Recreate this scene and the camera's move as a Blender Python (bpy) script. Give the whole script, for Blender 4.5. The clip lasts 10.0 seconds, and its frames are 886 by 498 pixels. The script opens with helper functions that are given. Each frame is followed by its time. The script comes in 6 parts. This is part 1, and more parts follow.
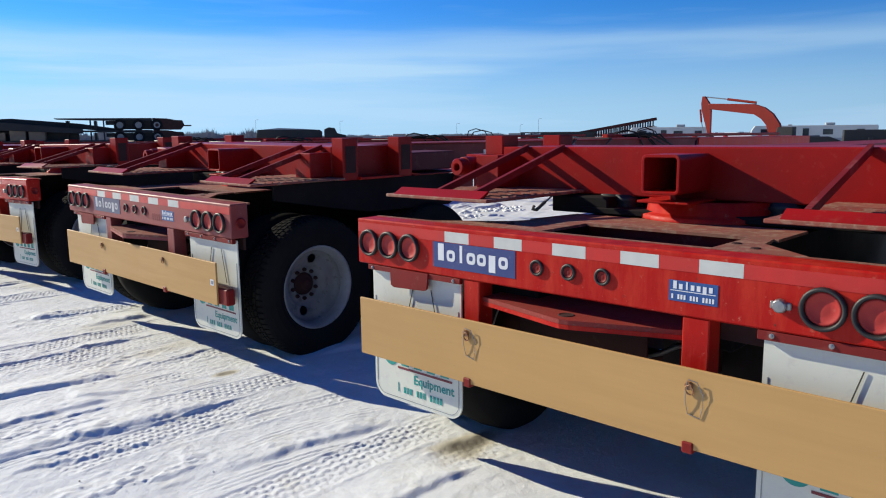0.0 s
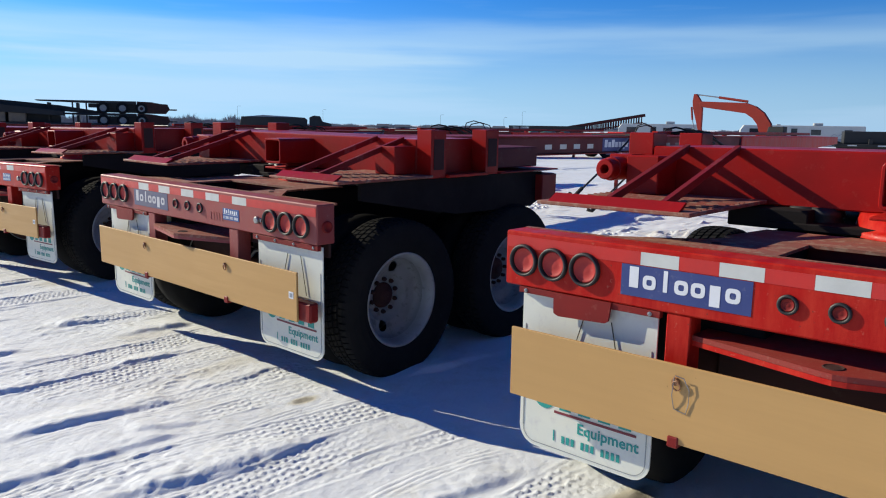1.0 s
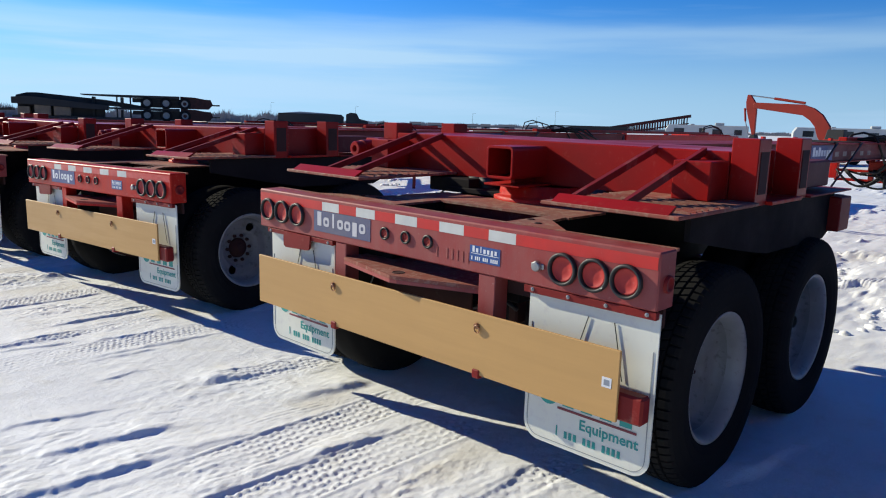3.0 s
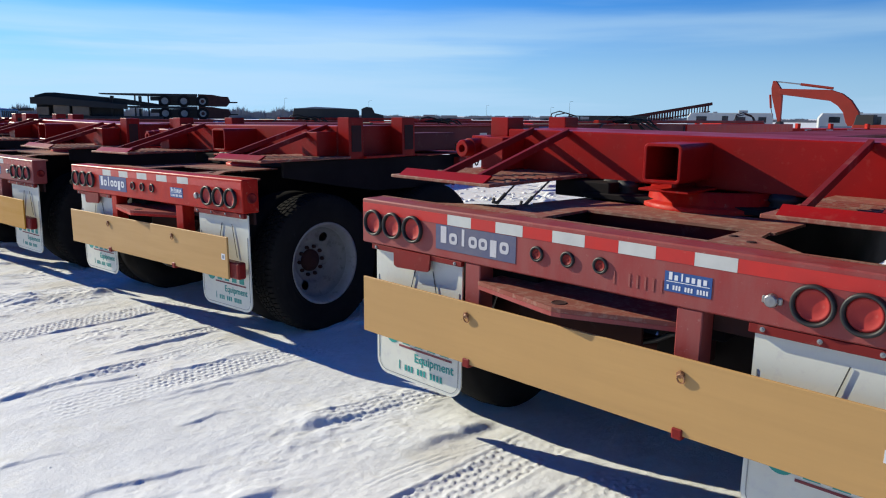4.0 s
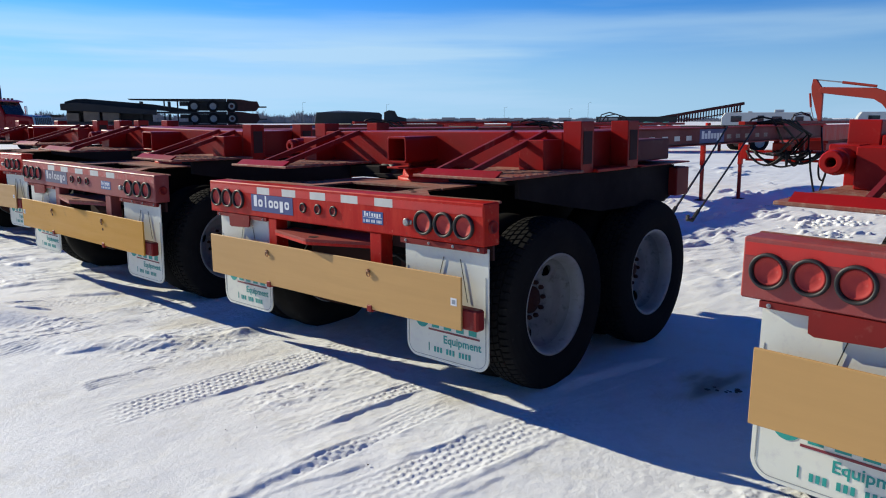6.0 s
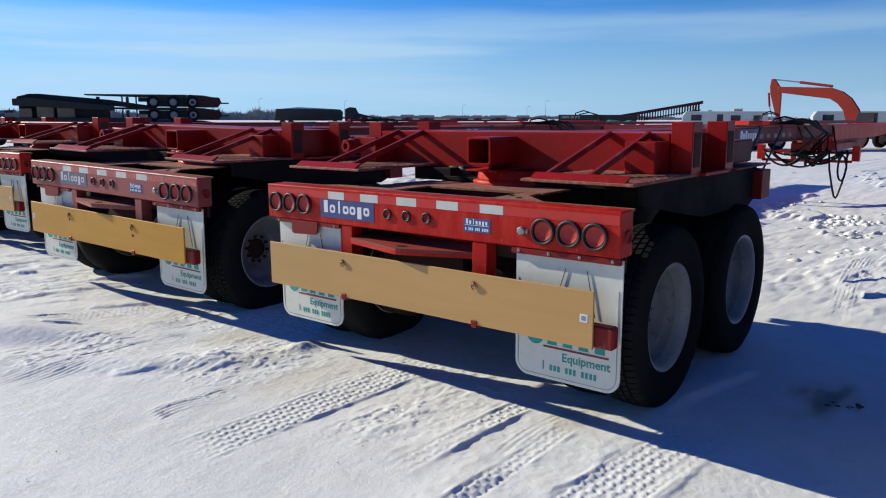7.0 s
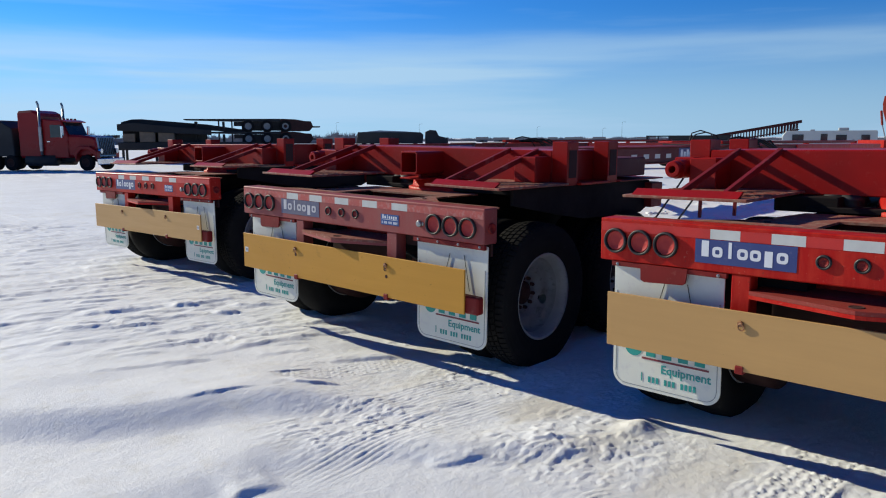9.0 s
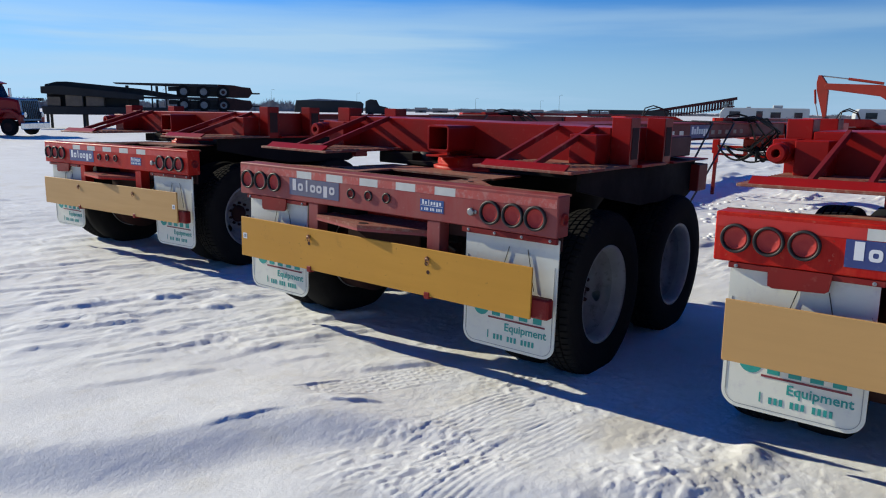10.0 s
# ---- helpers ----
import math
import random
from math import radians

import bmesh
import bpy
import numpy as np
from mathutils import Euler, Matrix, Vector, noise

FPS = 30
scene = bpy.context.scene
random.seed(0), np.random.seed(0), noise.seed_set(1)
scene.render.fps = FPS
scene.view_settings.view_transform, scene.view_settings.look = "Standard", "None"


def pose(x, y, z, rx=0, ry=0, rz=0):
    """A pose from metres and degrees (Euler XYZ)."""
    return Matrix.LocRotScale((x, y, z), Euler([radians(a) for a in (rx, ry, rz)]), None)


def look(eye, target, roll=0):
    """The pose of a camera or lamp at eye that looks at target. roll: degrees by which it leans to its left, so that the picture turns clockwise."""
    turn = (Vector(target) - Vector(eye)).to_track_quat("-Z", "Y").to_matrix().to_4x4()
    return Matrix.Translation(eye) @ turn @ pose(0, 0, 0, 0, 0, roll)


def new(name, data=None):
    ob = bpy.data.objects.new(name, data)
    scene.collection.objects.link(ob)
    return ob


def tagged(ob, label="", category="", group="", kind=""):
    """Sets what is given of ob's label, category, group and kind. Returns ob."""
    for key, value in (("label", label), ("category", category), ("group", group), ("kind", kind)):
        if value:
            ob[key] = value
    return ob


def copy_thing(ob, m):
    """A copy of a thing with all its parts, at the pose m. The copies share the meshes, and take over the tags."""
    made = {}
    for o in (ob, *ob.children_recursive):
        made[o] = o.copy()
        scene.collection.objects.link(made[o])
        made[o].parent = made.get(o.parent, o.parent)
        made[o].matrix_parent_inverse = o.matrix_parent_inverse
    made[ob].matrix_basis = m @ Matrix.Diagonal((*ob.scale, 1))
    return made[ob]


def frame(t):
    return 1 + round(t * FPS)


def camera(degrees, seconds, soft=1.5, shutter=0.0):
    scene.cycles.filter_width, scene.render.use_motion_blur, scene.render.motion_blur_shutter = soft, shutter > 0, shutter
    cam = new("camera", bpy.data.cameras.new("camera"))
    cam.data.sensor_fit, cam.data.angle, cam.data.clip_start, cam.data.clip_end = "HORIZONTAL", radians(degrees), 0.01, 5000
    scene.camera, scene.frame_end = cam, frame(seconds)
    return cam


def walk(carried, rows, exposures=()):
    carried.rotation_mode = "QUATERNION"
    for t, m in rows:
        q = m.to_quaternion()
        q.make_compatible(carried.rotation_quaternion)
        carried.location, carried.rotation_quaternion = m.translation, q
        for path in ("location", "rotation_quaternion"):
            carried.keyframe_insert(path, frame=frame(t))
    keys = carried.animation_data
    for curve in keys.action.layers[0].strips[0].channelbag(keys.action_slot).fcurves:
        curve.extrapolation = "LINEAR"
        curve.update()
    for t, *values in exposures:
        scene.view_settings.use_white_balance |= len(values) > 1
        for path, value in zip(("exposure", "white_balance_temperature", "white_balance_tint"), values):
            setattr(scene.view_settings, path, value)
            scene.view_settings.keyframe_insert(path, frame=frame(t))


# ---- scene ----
cam = camera(62.15, 10.0, soft=1.1)
ROWS = [
    (0.0, 0.148, 0.281, 1.532, -45.13, -8.86, -0.51),
    (0.5, 0.116, 0.794, 1.531, -44.83, -8.56, 0.52),
    (1.0, 0.077, 1.321, 1.540, -46.72, -9.52, 0.91),
    (1.5, 0.096, 1.857, 1.541, -45.31, -11.00, 2.66),
    (2.0, 0.059, 2.316, 1.518, -48.33, -12.20, 3.08),
    (2.5, 0.052, 2.753, 1.555, -46.37, -12.40, 1.82),
    (2.7, 0.072, 2.961, 1.543, -44.49, -10.10, 2.00),
    (3.8, 0.121, 4.016, 1.543, -44.55, -9.92, 0.11),
    (4.0, 0.133, 4.198, 1.545, -43.40, -10.27, 0.49),
    (4.5, 0.114, 4.697, 1.518, -41.25, -12.27, 2.47),
    (5.0, 0.046, 5.196, 1.514, -42.89, -10.24, 1.93),
    (5.5, -0.073, 5.626, 1.553, -42.30, -10.58, -0.17),
    (5.7, -0.094, 5.792, 1.542, -41.47, -10.10, 0.48),
    (6.8, -0.453, 6.634, 1.562, -45.84, -10.06, -1.80),
    (7.0, -0.527, 6.837, 1.558, -45.45, -10.28, 0.18),
    (7.5, -0.667, 7.356, 1.531, -39.51, -9.16, -0.87),
    (8.0, -0.787, 7.816, 1.517, -39.13, -9.65, 0.94),
    (8.5, -0.932, 8.254, 1.544, -41.14, -9.11, -0.60),
    (9.0, -0.961, 8.774, 1.521, -39.90, -8.57, -0.26),
    (9.5, -0.989, 9.279, 1.504, -41.89, -9.17, 1.59),
    (10.0, -1.004, 9.781, 1.531, -44.92, -10.79, 0.87),
]
# x, y, z in metres; yaw, pitch and lean in degrees
walk(cam, [(t, pose(x, y, z, 0, 0, yaw) @ pose(0, 0, 0, 90 + pitch) @ pose(0, 0, 0, 0, 0, lean))
           for t, x, y, z, yaw, pitch, lean in ROWS],
     exposures=[(0.0, 0.26), (5.0, 0.26), (7.0, 0.14), (8.0, 0.12), (10.0, 0.06)])

# ---- light ----
SUN_AZ, SUN_EL = radians(107.5), radians(25.0)      # azimuth from +x towards +y
world = bpy.data.worlds.new("winter_sky")
scene.world = world
world.use_nodes = True
wn, wl = world.node_tree.nodes, world.node_tree.links
wn.clear()
w_out = wn.new("ShaderNodeOutputWorld")
w_bg = wn.new("ShaderNodeBackground")
w_sky = wn.new("ShaderNodeTexSky")
w_sky.sky_type = 'NISHITA'
w_sky.sun_disc = False
w_sky.sun_elevation = SUN_EL
w_sky.sun_rotation = math.pi / 2 - SUN_AZ
w_sky.air_density, w_sky.dust_density, w_sky.ozone_density = 1.0, 0.0, 2.0
w_bg.inputs["Strength"].default_value = 0.0683
w_co = wn.new("ShaderNodeTexCoord")
w_sep = wn.new("ShaderNodeSeparateXYZ")
wl.new(w_co.outputs["Generated"], w_sep.inputs["Vector"])
# cold clear air: the sky's own colour, a little bluer
w_tint = wn.new("ShaderNodeMix")
w_tint.data_type, w_tint.blend_type = 'RGBA', 'MULTIPLY'
w_tint.inputs["Factor"].default_value = 1.0
w_tint.inputs["B"].default_value = (0.22, 0.84, 1.82, 1)
wl.new(w_sky.outputs["Color"], w_tint.inputs["A"])
# the sky deepens overhead
w_deep = wn.new("ShaderNodeMapRange")
w_deep.interpolation_type = 'SMOOTHSTEP'
for key, v in (("From Min", 0.165), ("From Max", 0.38), ("To Min", 0.0), ("To Max", 1.0)):
    w_deep.inputs[key].default_value = v
wl.new(w_sep.outputs["Z"], w_deep.inputs["Value"])
w_mix = wn.new("ShaderNodeMix")
w_mix.data_type = 'RGBA'
w_zen = wn.new("ShaderNodeMix")
w_zen.data_type = 'RGBA'
w_zen.inputs["A"].default_value = (1.0, 1.0, 1.0, 1)
w_zen.inputs["B"].default_value = (0.0, 0.42, 0.70, 1)
wl.new(w_deep.outputs["Result"], w_zen.inputs["Factor"])
w_dark = wn.new("ShaderNodeVectorMath")
w_dark.operation = 'MULTIPLY'
wl.new(w_mix.outputs["Result"], w_dark.inputs[0])
wl.new(w_zen.outputs["Result"], w_dark.inputs[1])
# pale haze that thickens towards the horizon
w_haze = wn.new("ShaderNodeMapRange")
w_haze.interpolation_type = 'SMOOTHSTEP'
for key, v in (("From Min", 0.0), ("From Max", 0.17), ("To Min", 0.88), ("To Max", 0.0)):
    w_haze.inputs[key].default_value = v
wl.new(w_sep.outputs["Z"], w_haze.inputs["Value"])
# thin high cloud drawn out in long streaks
w_map = wn.new("ShaderNodeMapping")
w_map.inputs["Scale"].default_value = (1.2, 1.2, 16.0)
w_noise = wn.new("ShaderNodeTexNoise")
w_noise.inputs["Scale"].default_value = 1.3
w_noise.inputs["Detail"].default_value = 5.0
w_ramp = wn.new("ShaderNodeMapRange")
for key, v in (("From Min", 0.48), ("From Max", 0.78), ("To Min", 0.0), ("To Max", 0.5)):
    w_ramp.inputs[key].default_value = v
w_sum = wn.new("ShaderNodeMath")
w_sum.operation, w_sum.use_clamp = 'ADD', True
w_mix.inputs["B"].default_value = (5.7, 8.9, 12.2, 1)
wl.new(w_co.outputs["Generated"], w_map.inputs["Vector"])
wl.new(w_map.outputs["Vector"], w_noise.inputs["Vector"])
wl.new(w_noise.outputs["Fac"], w_ramp.inputs["Value"])
wl.new(w_ramp.outputs["Result"], w_sum.inputs[0])
# one long pale band of cloud low over the yard
w_bw = wn.new("ShaderNodeMath")
w_bw.operation = 'MULTIPLY_ADD'
w_bw.inputs[1].default_value = 0.10
wl.new(w_noise.outputs["Fac"], w_bw.inputs[0])
wl.new(w_sep.outputs["Z"], w_bw.inputs[2])
w_band = wn.new("ShaderNodeValToRGB")
w_band.color_ramp.interpolation = 'EASE'
for k, (at, v) in enumerate(((0.125, 0.0), (0.155, 0.42), (0.185, 0.0))):
    el = w_band.color_ramp.elements[k] if k < 2 else w_band.color_ramp.elements.new(at)
    el.position, el.color = at, (v, v, v, 1)
wl.new(w_bw.outputs[0], w_band.inputs["Fac"])
w_two = wn.new("ShaderNodeMath")
w_two.operation, w_two.use_clamp = 'ADD', True
wl.new(w_haze.outputs["Result"], w_two.inputs[0])
wl.new(w_band.outputs["Color"], w_two.inputs[1])
wl.new(w_two.outputs[0], w_sum.inputs[1])
wl.new(w_sum.outputs[0], w_mix.inputs["Factor"])
wl.new(w_tint.outputs["Result"], w_mix.inputs["A"])
# the sky pales towards the sun's side and deepens away from it
w_dot = wn.new("ShaderNodeVectorMath")
w_dot.operation = 'DOT_PRODUCT'
w_dot.inputs[1].default_value = (math.cos(SUN_AZ + 0.19), math.sin(SUN_AZ + 0.19), 0.0)
wl.new(w_co.outputs["Generated"], w_dot.inputs[0])
w_side = wn.new("ShaderNodeMapRange")
for key, v in (("From Min", -0.30), ("From Max", 0.75), ("To Min", 0.80), ("To Max", 1.06)):
    w_side.inputs[key].default_value = v
wl.new(w_dot.outputs["Value"], w_side.inputs["Value"])
w_lit = wn.new("ShaderNodeVectorMath")
w_lit.operation = 'SCALE'
wl.new(w_dark.outputs["Vector"], w_lit.inputs[0])
wl.new(w_side.outputs["Result"], w_lit.inputs["Scale"])
wl.new(w_lit.outputs["Vector"], w_bg.inputs["Color"])
wl.new(w_bg.outputs["Background"], w_out.inputs["Surface"])

sun_data = bpy.data.lights.new("sun", 'SUN')
sun_data.energy, sun_data.angle, sun_data.color = 5.0, radians(0.53), (1.0, 0.937, 0.745)
sun = new("sun", sun_data)
sun_way = Vector((math.cos(SUN_EL) * math.cos(SUN_AZ), math.cos(SUN_EL) * math.sin(SUN_AZ), math.sin(SUN_EL)))
sun.matrix_world = look(sun_way * 50, (0, 0, 0))

# ---- materials ----
def material(name, rough=0.5, metal=0.0, spec=0.5):
    m = bpy.data.materials.new(name)
    m.use_nodes = True
    b = m.node_tree.nodes["Principled BSDF"]
    b.inputs["Roughness"].default_value = rough
    b.inputs["Metallic"].default_value = metal
    b.inputs["Specular IOR Level"].default_value = spec
    return m, m.node_tree.nodes, m.node_tree.links, b


def noise_fac(n, l, scale, detail=4.0, rough=0.55, lo=0.35, hi=0.65, stretch=None, kind="Object"):
    """A noise in real metres, spread between lo and hi."""
    tc = n.new("ShaderNodeTexCoord")
    nz = n.new("ShaderNodeTexNoise")
    nz.inputs["Scale"].default_value = scale
    nz.inputs["Detail"].default_value = detail
    nz.inputs["Roughness"].default_value = rough
    src = tc.outputs[kind]
    if stretch:
        mp = n.new("ShaderNodeMapping")
        mp.inputs["Scale"].default_value = stretch
        l.new(src, mp.inputs["Vector"])
        src = mp.outputs["Vector"]
    l.new(src, nz.inputs["Vector"])
    mr = n.new("ShaderNodeMapRange")
    mr.inputs["From Min"].default_value, mr.inputs["From Max"].default_value = lo, hi
    l.new(nz.outputs["Fac"], mr.inputs["Value"])
    return mr.outputs["Result"]


def blend(n, l, fac, a, b):
    mx = n.new("ShaderNodeMix")
    mx.data_type = 'RGBA'
    for sock, v in (("A", a), ("B", b)):
        if isinstance(v, tuple):
            mx.inputs[sock].default_value = (*v, 1)
        else:
            l.new(v, mx.inputs[sock])
    if isinstance(fac, float):
        mx.inputs["Factor"].default_value = fac
    else:
        l.new(fac, mx.inputs["Factor"])
    return mx.outputs["Result"]


def bump(n, l, b, fac, strength, dist):
    bp = n.new("ShaderNodeBump")
    bp.inputs["Strength"].default_value = strength
    bp.inputs["Distance"].default_value = dist
    l.new(fac, bp.inputs["Height"])
    l.new(bp.outputs["Normal"], b.inputs["Normal"])


def vary_rough(n, l, b, fac, lo, hi):
    mr = n.new("ShaderNodeMapRange")
    mr.inputs["To Min"].default_value, mr.inputs["To Max"].default_value = lo, hi
    l.new(fac, mr.inputs["Value"])
    l.new(mr.outputs["Result"], b.inputs["Roughness"])


def worn(name, base, second, speck, rough=(0.35, 0.6), big=1.3, small=14.0, amount=0.5, speck_lo=0.62, bump_d=0.0006, metal=0.0, spec=0.5):
    """A painted or plain surface: two broad tones, small specks of wear and a fine relief."""
    m, n, l, b = material(name, metal=metal, spec=spec)
    f1 = noise_fac(n, l, big, 5.0, 0.6, 0.35, 0.7)
    f2 = noise_fac(n, l, small, 6.0, 0.65, speck_lo, speck_lo + 0.1)
    mul = n.new("ShaderNodeMath")
    mul.operation = 'MULTIPLY'
    mul.inputs[1].default_value = amount
    l.new(f2, mul.inputs[0])
    c = blend(n, l, f1, base, second)
    c = blend(n, l, mul.outputs[0], c, speck)
    l.new(c, b.inputs["Base Color"])
    f3 = noise_fac(n, l, small * 6, 4.0, 0.6, 0.3, 0.7)
    vary_rough(n, l, b, f1, *rough)
    bump(n, l, b, f3, 0.35, bump_d)
    return m


def dusty(name):
    """Red paint under a film of road dust, thicker in patches and runs."""
    m, n, l, b = material(name)
    f1 = noise_fac(n, l, 2.4, 6.0, 0.65, 0.3, 0.7)
    f2 = noise_fac(n, l, 9.0, 6.0, 0.7, 0.35, 0.75, (1.0, 1.0, 0.25))
    f3 = noise_fac(n, l, 45.0, 5.0, 0.7, 0.62, 0.85)
    c = blend(n, l, f1, (0.31, 0.018, 0.014), (0.24, 0.034, 0.030))
    c = blend(n, l, f2, c, (0.28, 0.075, 0.064))
    c = blend(n, l, f3, c, (0.40, 0.24, 0.20))
    l.new(c, b.inputs["Base Color"])
    vary_rough(n, l, b, f2, 0.45, 0.75)
    bump(n, l, b, noise_fac(n, l, 70.0, 4.0), 0.35, 0.0006)
    return m


def scuffed(name):
    """Bright red paint, rubbed in upright streaks, with pale scuffs and small chips."""
    m, n, l, b = material(name, spec=0.14)
    f1 = noise_fac(n, l, 2.2, 6.0, 0.65, 0.3, 0.7)
    f2 = noise_fac(n, l, 14.0, 6.0, 0.7, 0.42, 0.72, (1.0, 1.0, 0.22))
    f3 = noise_fac(n, l, 26.0, 6.0, 0.7, 0.62, 0.70)
    f4 = noise_fac(n, l, 60.0, 4.0, 0.6, 0.66, 0.72)
    c = blend(n, l, f1, (0.47, 0.0105, 0.0063), (0.34, 0.0095, 0.0075))
    c = blend(n, l, f2, c, (0.52, 0.036, 0.018))
    c = blend(n, l, f3, c, (0.48, 0.115, 0.075))
    c = blend(n, l, f4, c, (0.13, 0.035, 0.022))
    l.new(c, b.inputs["Base Color"])
    vary_rough(n, l, b, f2, 0.36, 0.62)
    bump(n, l, b, noise_fac(n, l, 80.0, 4.0), 0.35, 0.0006)
    return m


def board_paint(name, base, second, wear):
    """Painted board: faint grain along its length, drips, rubbed scuffs and grime."""
    m, n, l, b = material(name, spec=0.3)
    f1 = noise_fac(n, l, 1.1, 6.0, 0.6, 0.3, 0.7)
    f2 = noise_fac(n, l, 16.0, 6.0, 0.65, 0.35, 0.8, (1.0, 0.07, 1.0))
    f3 = noise_fac(n, l, 5.0, 7.0, 0.75, 0.70 - 0.08 * wear, 0.84 - 0.06 * wear)
    f4 = noise_fac(n, l, 34.0, 5.0, 0.7, 0.72 - 0.06 * wear, 0.78 - 0.07 * wear)
    c = blend(n, l, f1, base, second)
    c = blend(n, l, f2, c, tuple(v * 0.86 for v in base))
    c = blend(n, l, f3, c, tuple(v * 0.62 for v in second))
    c = blend(n, l, f4, c, tuple(v * 0.40 for v in second))
    l.new(c, b.inputs["Base Color"])
    vary_rough(n, l, b, f2, 0.48, 0.68)
    bump(n, l, b, f2, 0.25, 0.0008)
    return m


M = {}
M["red"] = scuffed("red_paint")
M["red_deep"] = worn("deep_red_paint", (0.36, 0.0095, 0.0065), (0.24, 0.009, 0.0075), (0.36, 0.065, 0.045), (0.30, 0.50), 2.6, 22.0, 0.30, 0.58, spec=0.15)
M["red_dull"] = worn("dull_dark_red_paint", (0.235, 0.014, 0.011), (0.17, 0.015, 0.013), (0.32, 0.12, 0.09), (0.45, 0.65), 1.9, 9.0, 0.4, 0.58, spec=0.2)
M["red_dark"] = worn("dark_maroon_paint", (0.13, 0.014, 0.015), (0.095, 0.014, 0.016), (0.16, 0.06, 0.05), (0.5, 0.7), 1.5, 9.0, 0.4, 0.58, spec=0.25)
M["red_dusty"] = dusty("dusty_red_paint")
M["tape_worn"] = worn("faded_red_tape", (0.48, 0.070, 0.055), (0.40, 0.075, 0.062), (0.46, 0.21, 0.18), (0.5, 0.7), 5.0, 25.0, 0.6, 0.5)
M["navy_dusty"] = worn("dusty_navy_vinyl", (0.075, 0.085, 0.17), (0.11, 0.11, 0.16), (0.16, 0.14, 0.17), (0.5, 0.7), 3.0, 25.0, 0.25, 0.5)
M["chalk"] = worn("pale_chalk", (0.34, 0.10, 0.085), (0.28, 0.065, 0.055), (0.3, 0.05, 0.04), (0.7, 0.9), 12.0, 60.0, 0.6, 0.5)
M["deck"] = worn("worn_deck_steel", (0.23, 0.095, 0.055), (0.30, 0.055, 0.035), (0.36, 0.23, 0.15), (0.6, 0.85), 3.5, 22.0, 0.6, 0.5, 0.001)
M["plate"] = worn("worn_red_brown_plate", (0.26, 0.022, 0.016), (0.24, 0.040, 0.028), (0.28, 0.11, 0.08), (0.5, 0.75), 4.0, 60.0, 0.4, 0.55, 0.0006, spec=0.3)
M["plate_dusty"] = worn("dust_covered_plate", (0.26, 0.10, 0.070), (0.22, 0.055, 0.040), (0.33, 0.20, 0.15), (0.65, 0.85), 4.0, 30.0, 0.5, 0.5, 0.0006, spec=0.2)
# grimy underframe colour, also used as painted shade inside holes and slots
M["under"] = worn("grimy_underframe_and_shade_paint", (0.062, 0.024, 0.020), (0.040, 0.023, 0.020), (0.11, 0.08, 0.06), (0.75, 0.95), 2.5, 16.0, 0.35, spec=0.2)
# dark red running gear made near-black: its shade is put into the colour
M["gear"] = worn("shade_black_gear_paint", (0.017, 0.014, 0.014), (0.012, 0.010, 0.010), (0.042, 0.032, 0.028), (0.7, 0.95), 2.5, 16.0, 0.3, spec=0.1)
M["board"] = board_paint("tan_painted_board", (0.555, 0.325, 0.118), (0.505, 0.293, 0.106), 0.15)
M["board_gold"] = board_paint("mustard_painted_board", (0.58, 0.285, 0.032), (0.50, 0.240, 0.030), 1.0)
M["rust_pin"] = worn("bright_rust", (0.32, 0.14, 0.055), (0.20, 0.08, 0.035), (0.36, 0.24, 0.14), (0.5, 0.7), 30.0, 90.0, 0.5, 0.55)
M["tyre"] = worn("tyre_rubber", (0.014, 0.014, 0.014), (0.021, 0.0205, 0.020), (0.06, 0.06, 0.06), (0.85, 1.0), 4.0, 25.0, 0.25, 0.62, 0.0006, spec=0.04)
M["rim"] = worn("grey_white_wheel_paint", (0.33, 0.335, 0.32), (0.25, 0.245, 0.23), (0.16, 0.145, 0.13), (0.4, 0.55), 5.0, 22.0, 0.5, 0.58, 0.0004)
M["disc"] = worn("grimy_grey_wheel_disc", (0.265, 0.268, 0.25), (0.20, 0.20, 0.187), (0.10, 0.09, 0.08), (0.55, 0.75), 6.0, 18.0, 0.6, 0.55, 0.0006)
M["flap_line"] = worn("grey_moulded_line", (0.34, 0.35, 0.33), (0.28, 0.29, 0.27), (0.2, 0.2, 0.18), (0.5, 0.7), 9.0, 40.0, 0.3)
M["ramp"] = worn("dark_maroon_ramp_paint", (0.060, 0.012, 0.013), (0.042, 0.012, 0.013), (0.09, 0.04, 0.035), (0.6, 0.8), 0.9, 6.0, 0.4, spec=0.2)
M["tarp"] = worn("teal_tarpaulin", (0.02, 0.20, 0.18), (0.03, 0.26, 0.24), (0.10, 0.32, 0.30), (0.5, 0.7), 1.2, 6.0, 0.5)
M["mud"] = worn("dark_frozen_mud", (0.035, 0.025, 0.018), (0.06, 0.045, 0.03), (0.2, 0.19, 0.18), (0.7, 0.9), 9.0, 40.0, 0.5, 0.58, 0.002)
M["black"] = worn("black_rubber", (0.012, 0.012, 0.012), (0.02, 0.019, 0.018), (0.06, 0.055, 0.05), (0.45, 0.65), 6.0, 40.0, 0.3)
M["lens"] = worn("dull_red_lamp_lens", (0.46, 0.034, 0.026), (0.38, 0.034, 0.028), (0.50, 0.16, 0.13), (0.45, 0.65), 9.0, 50.0, 0.3, 0.6, 0.0004, spec=0.3)
M["tape_white"] = worn("white_reflective_tape", (0.60, 0.60, 0.55), (0.52, 0.52, 0.48), (0.5, 0.47, 0.44), (0.35, 0.5), 8.0, 60.0, 0.4, 0.6)
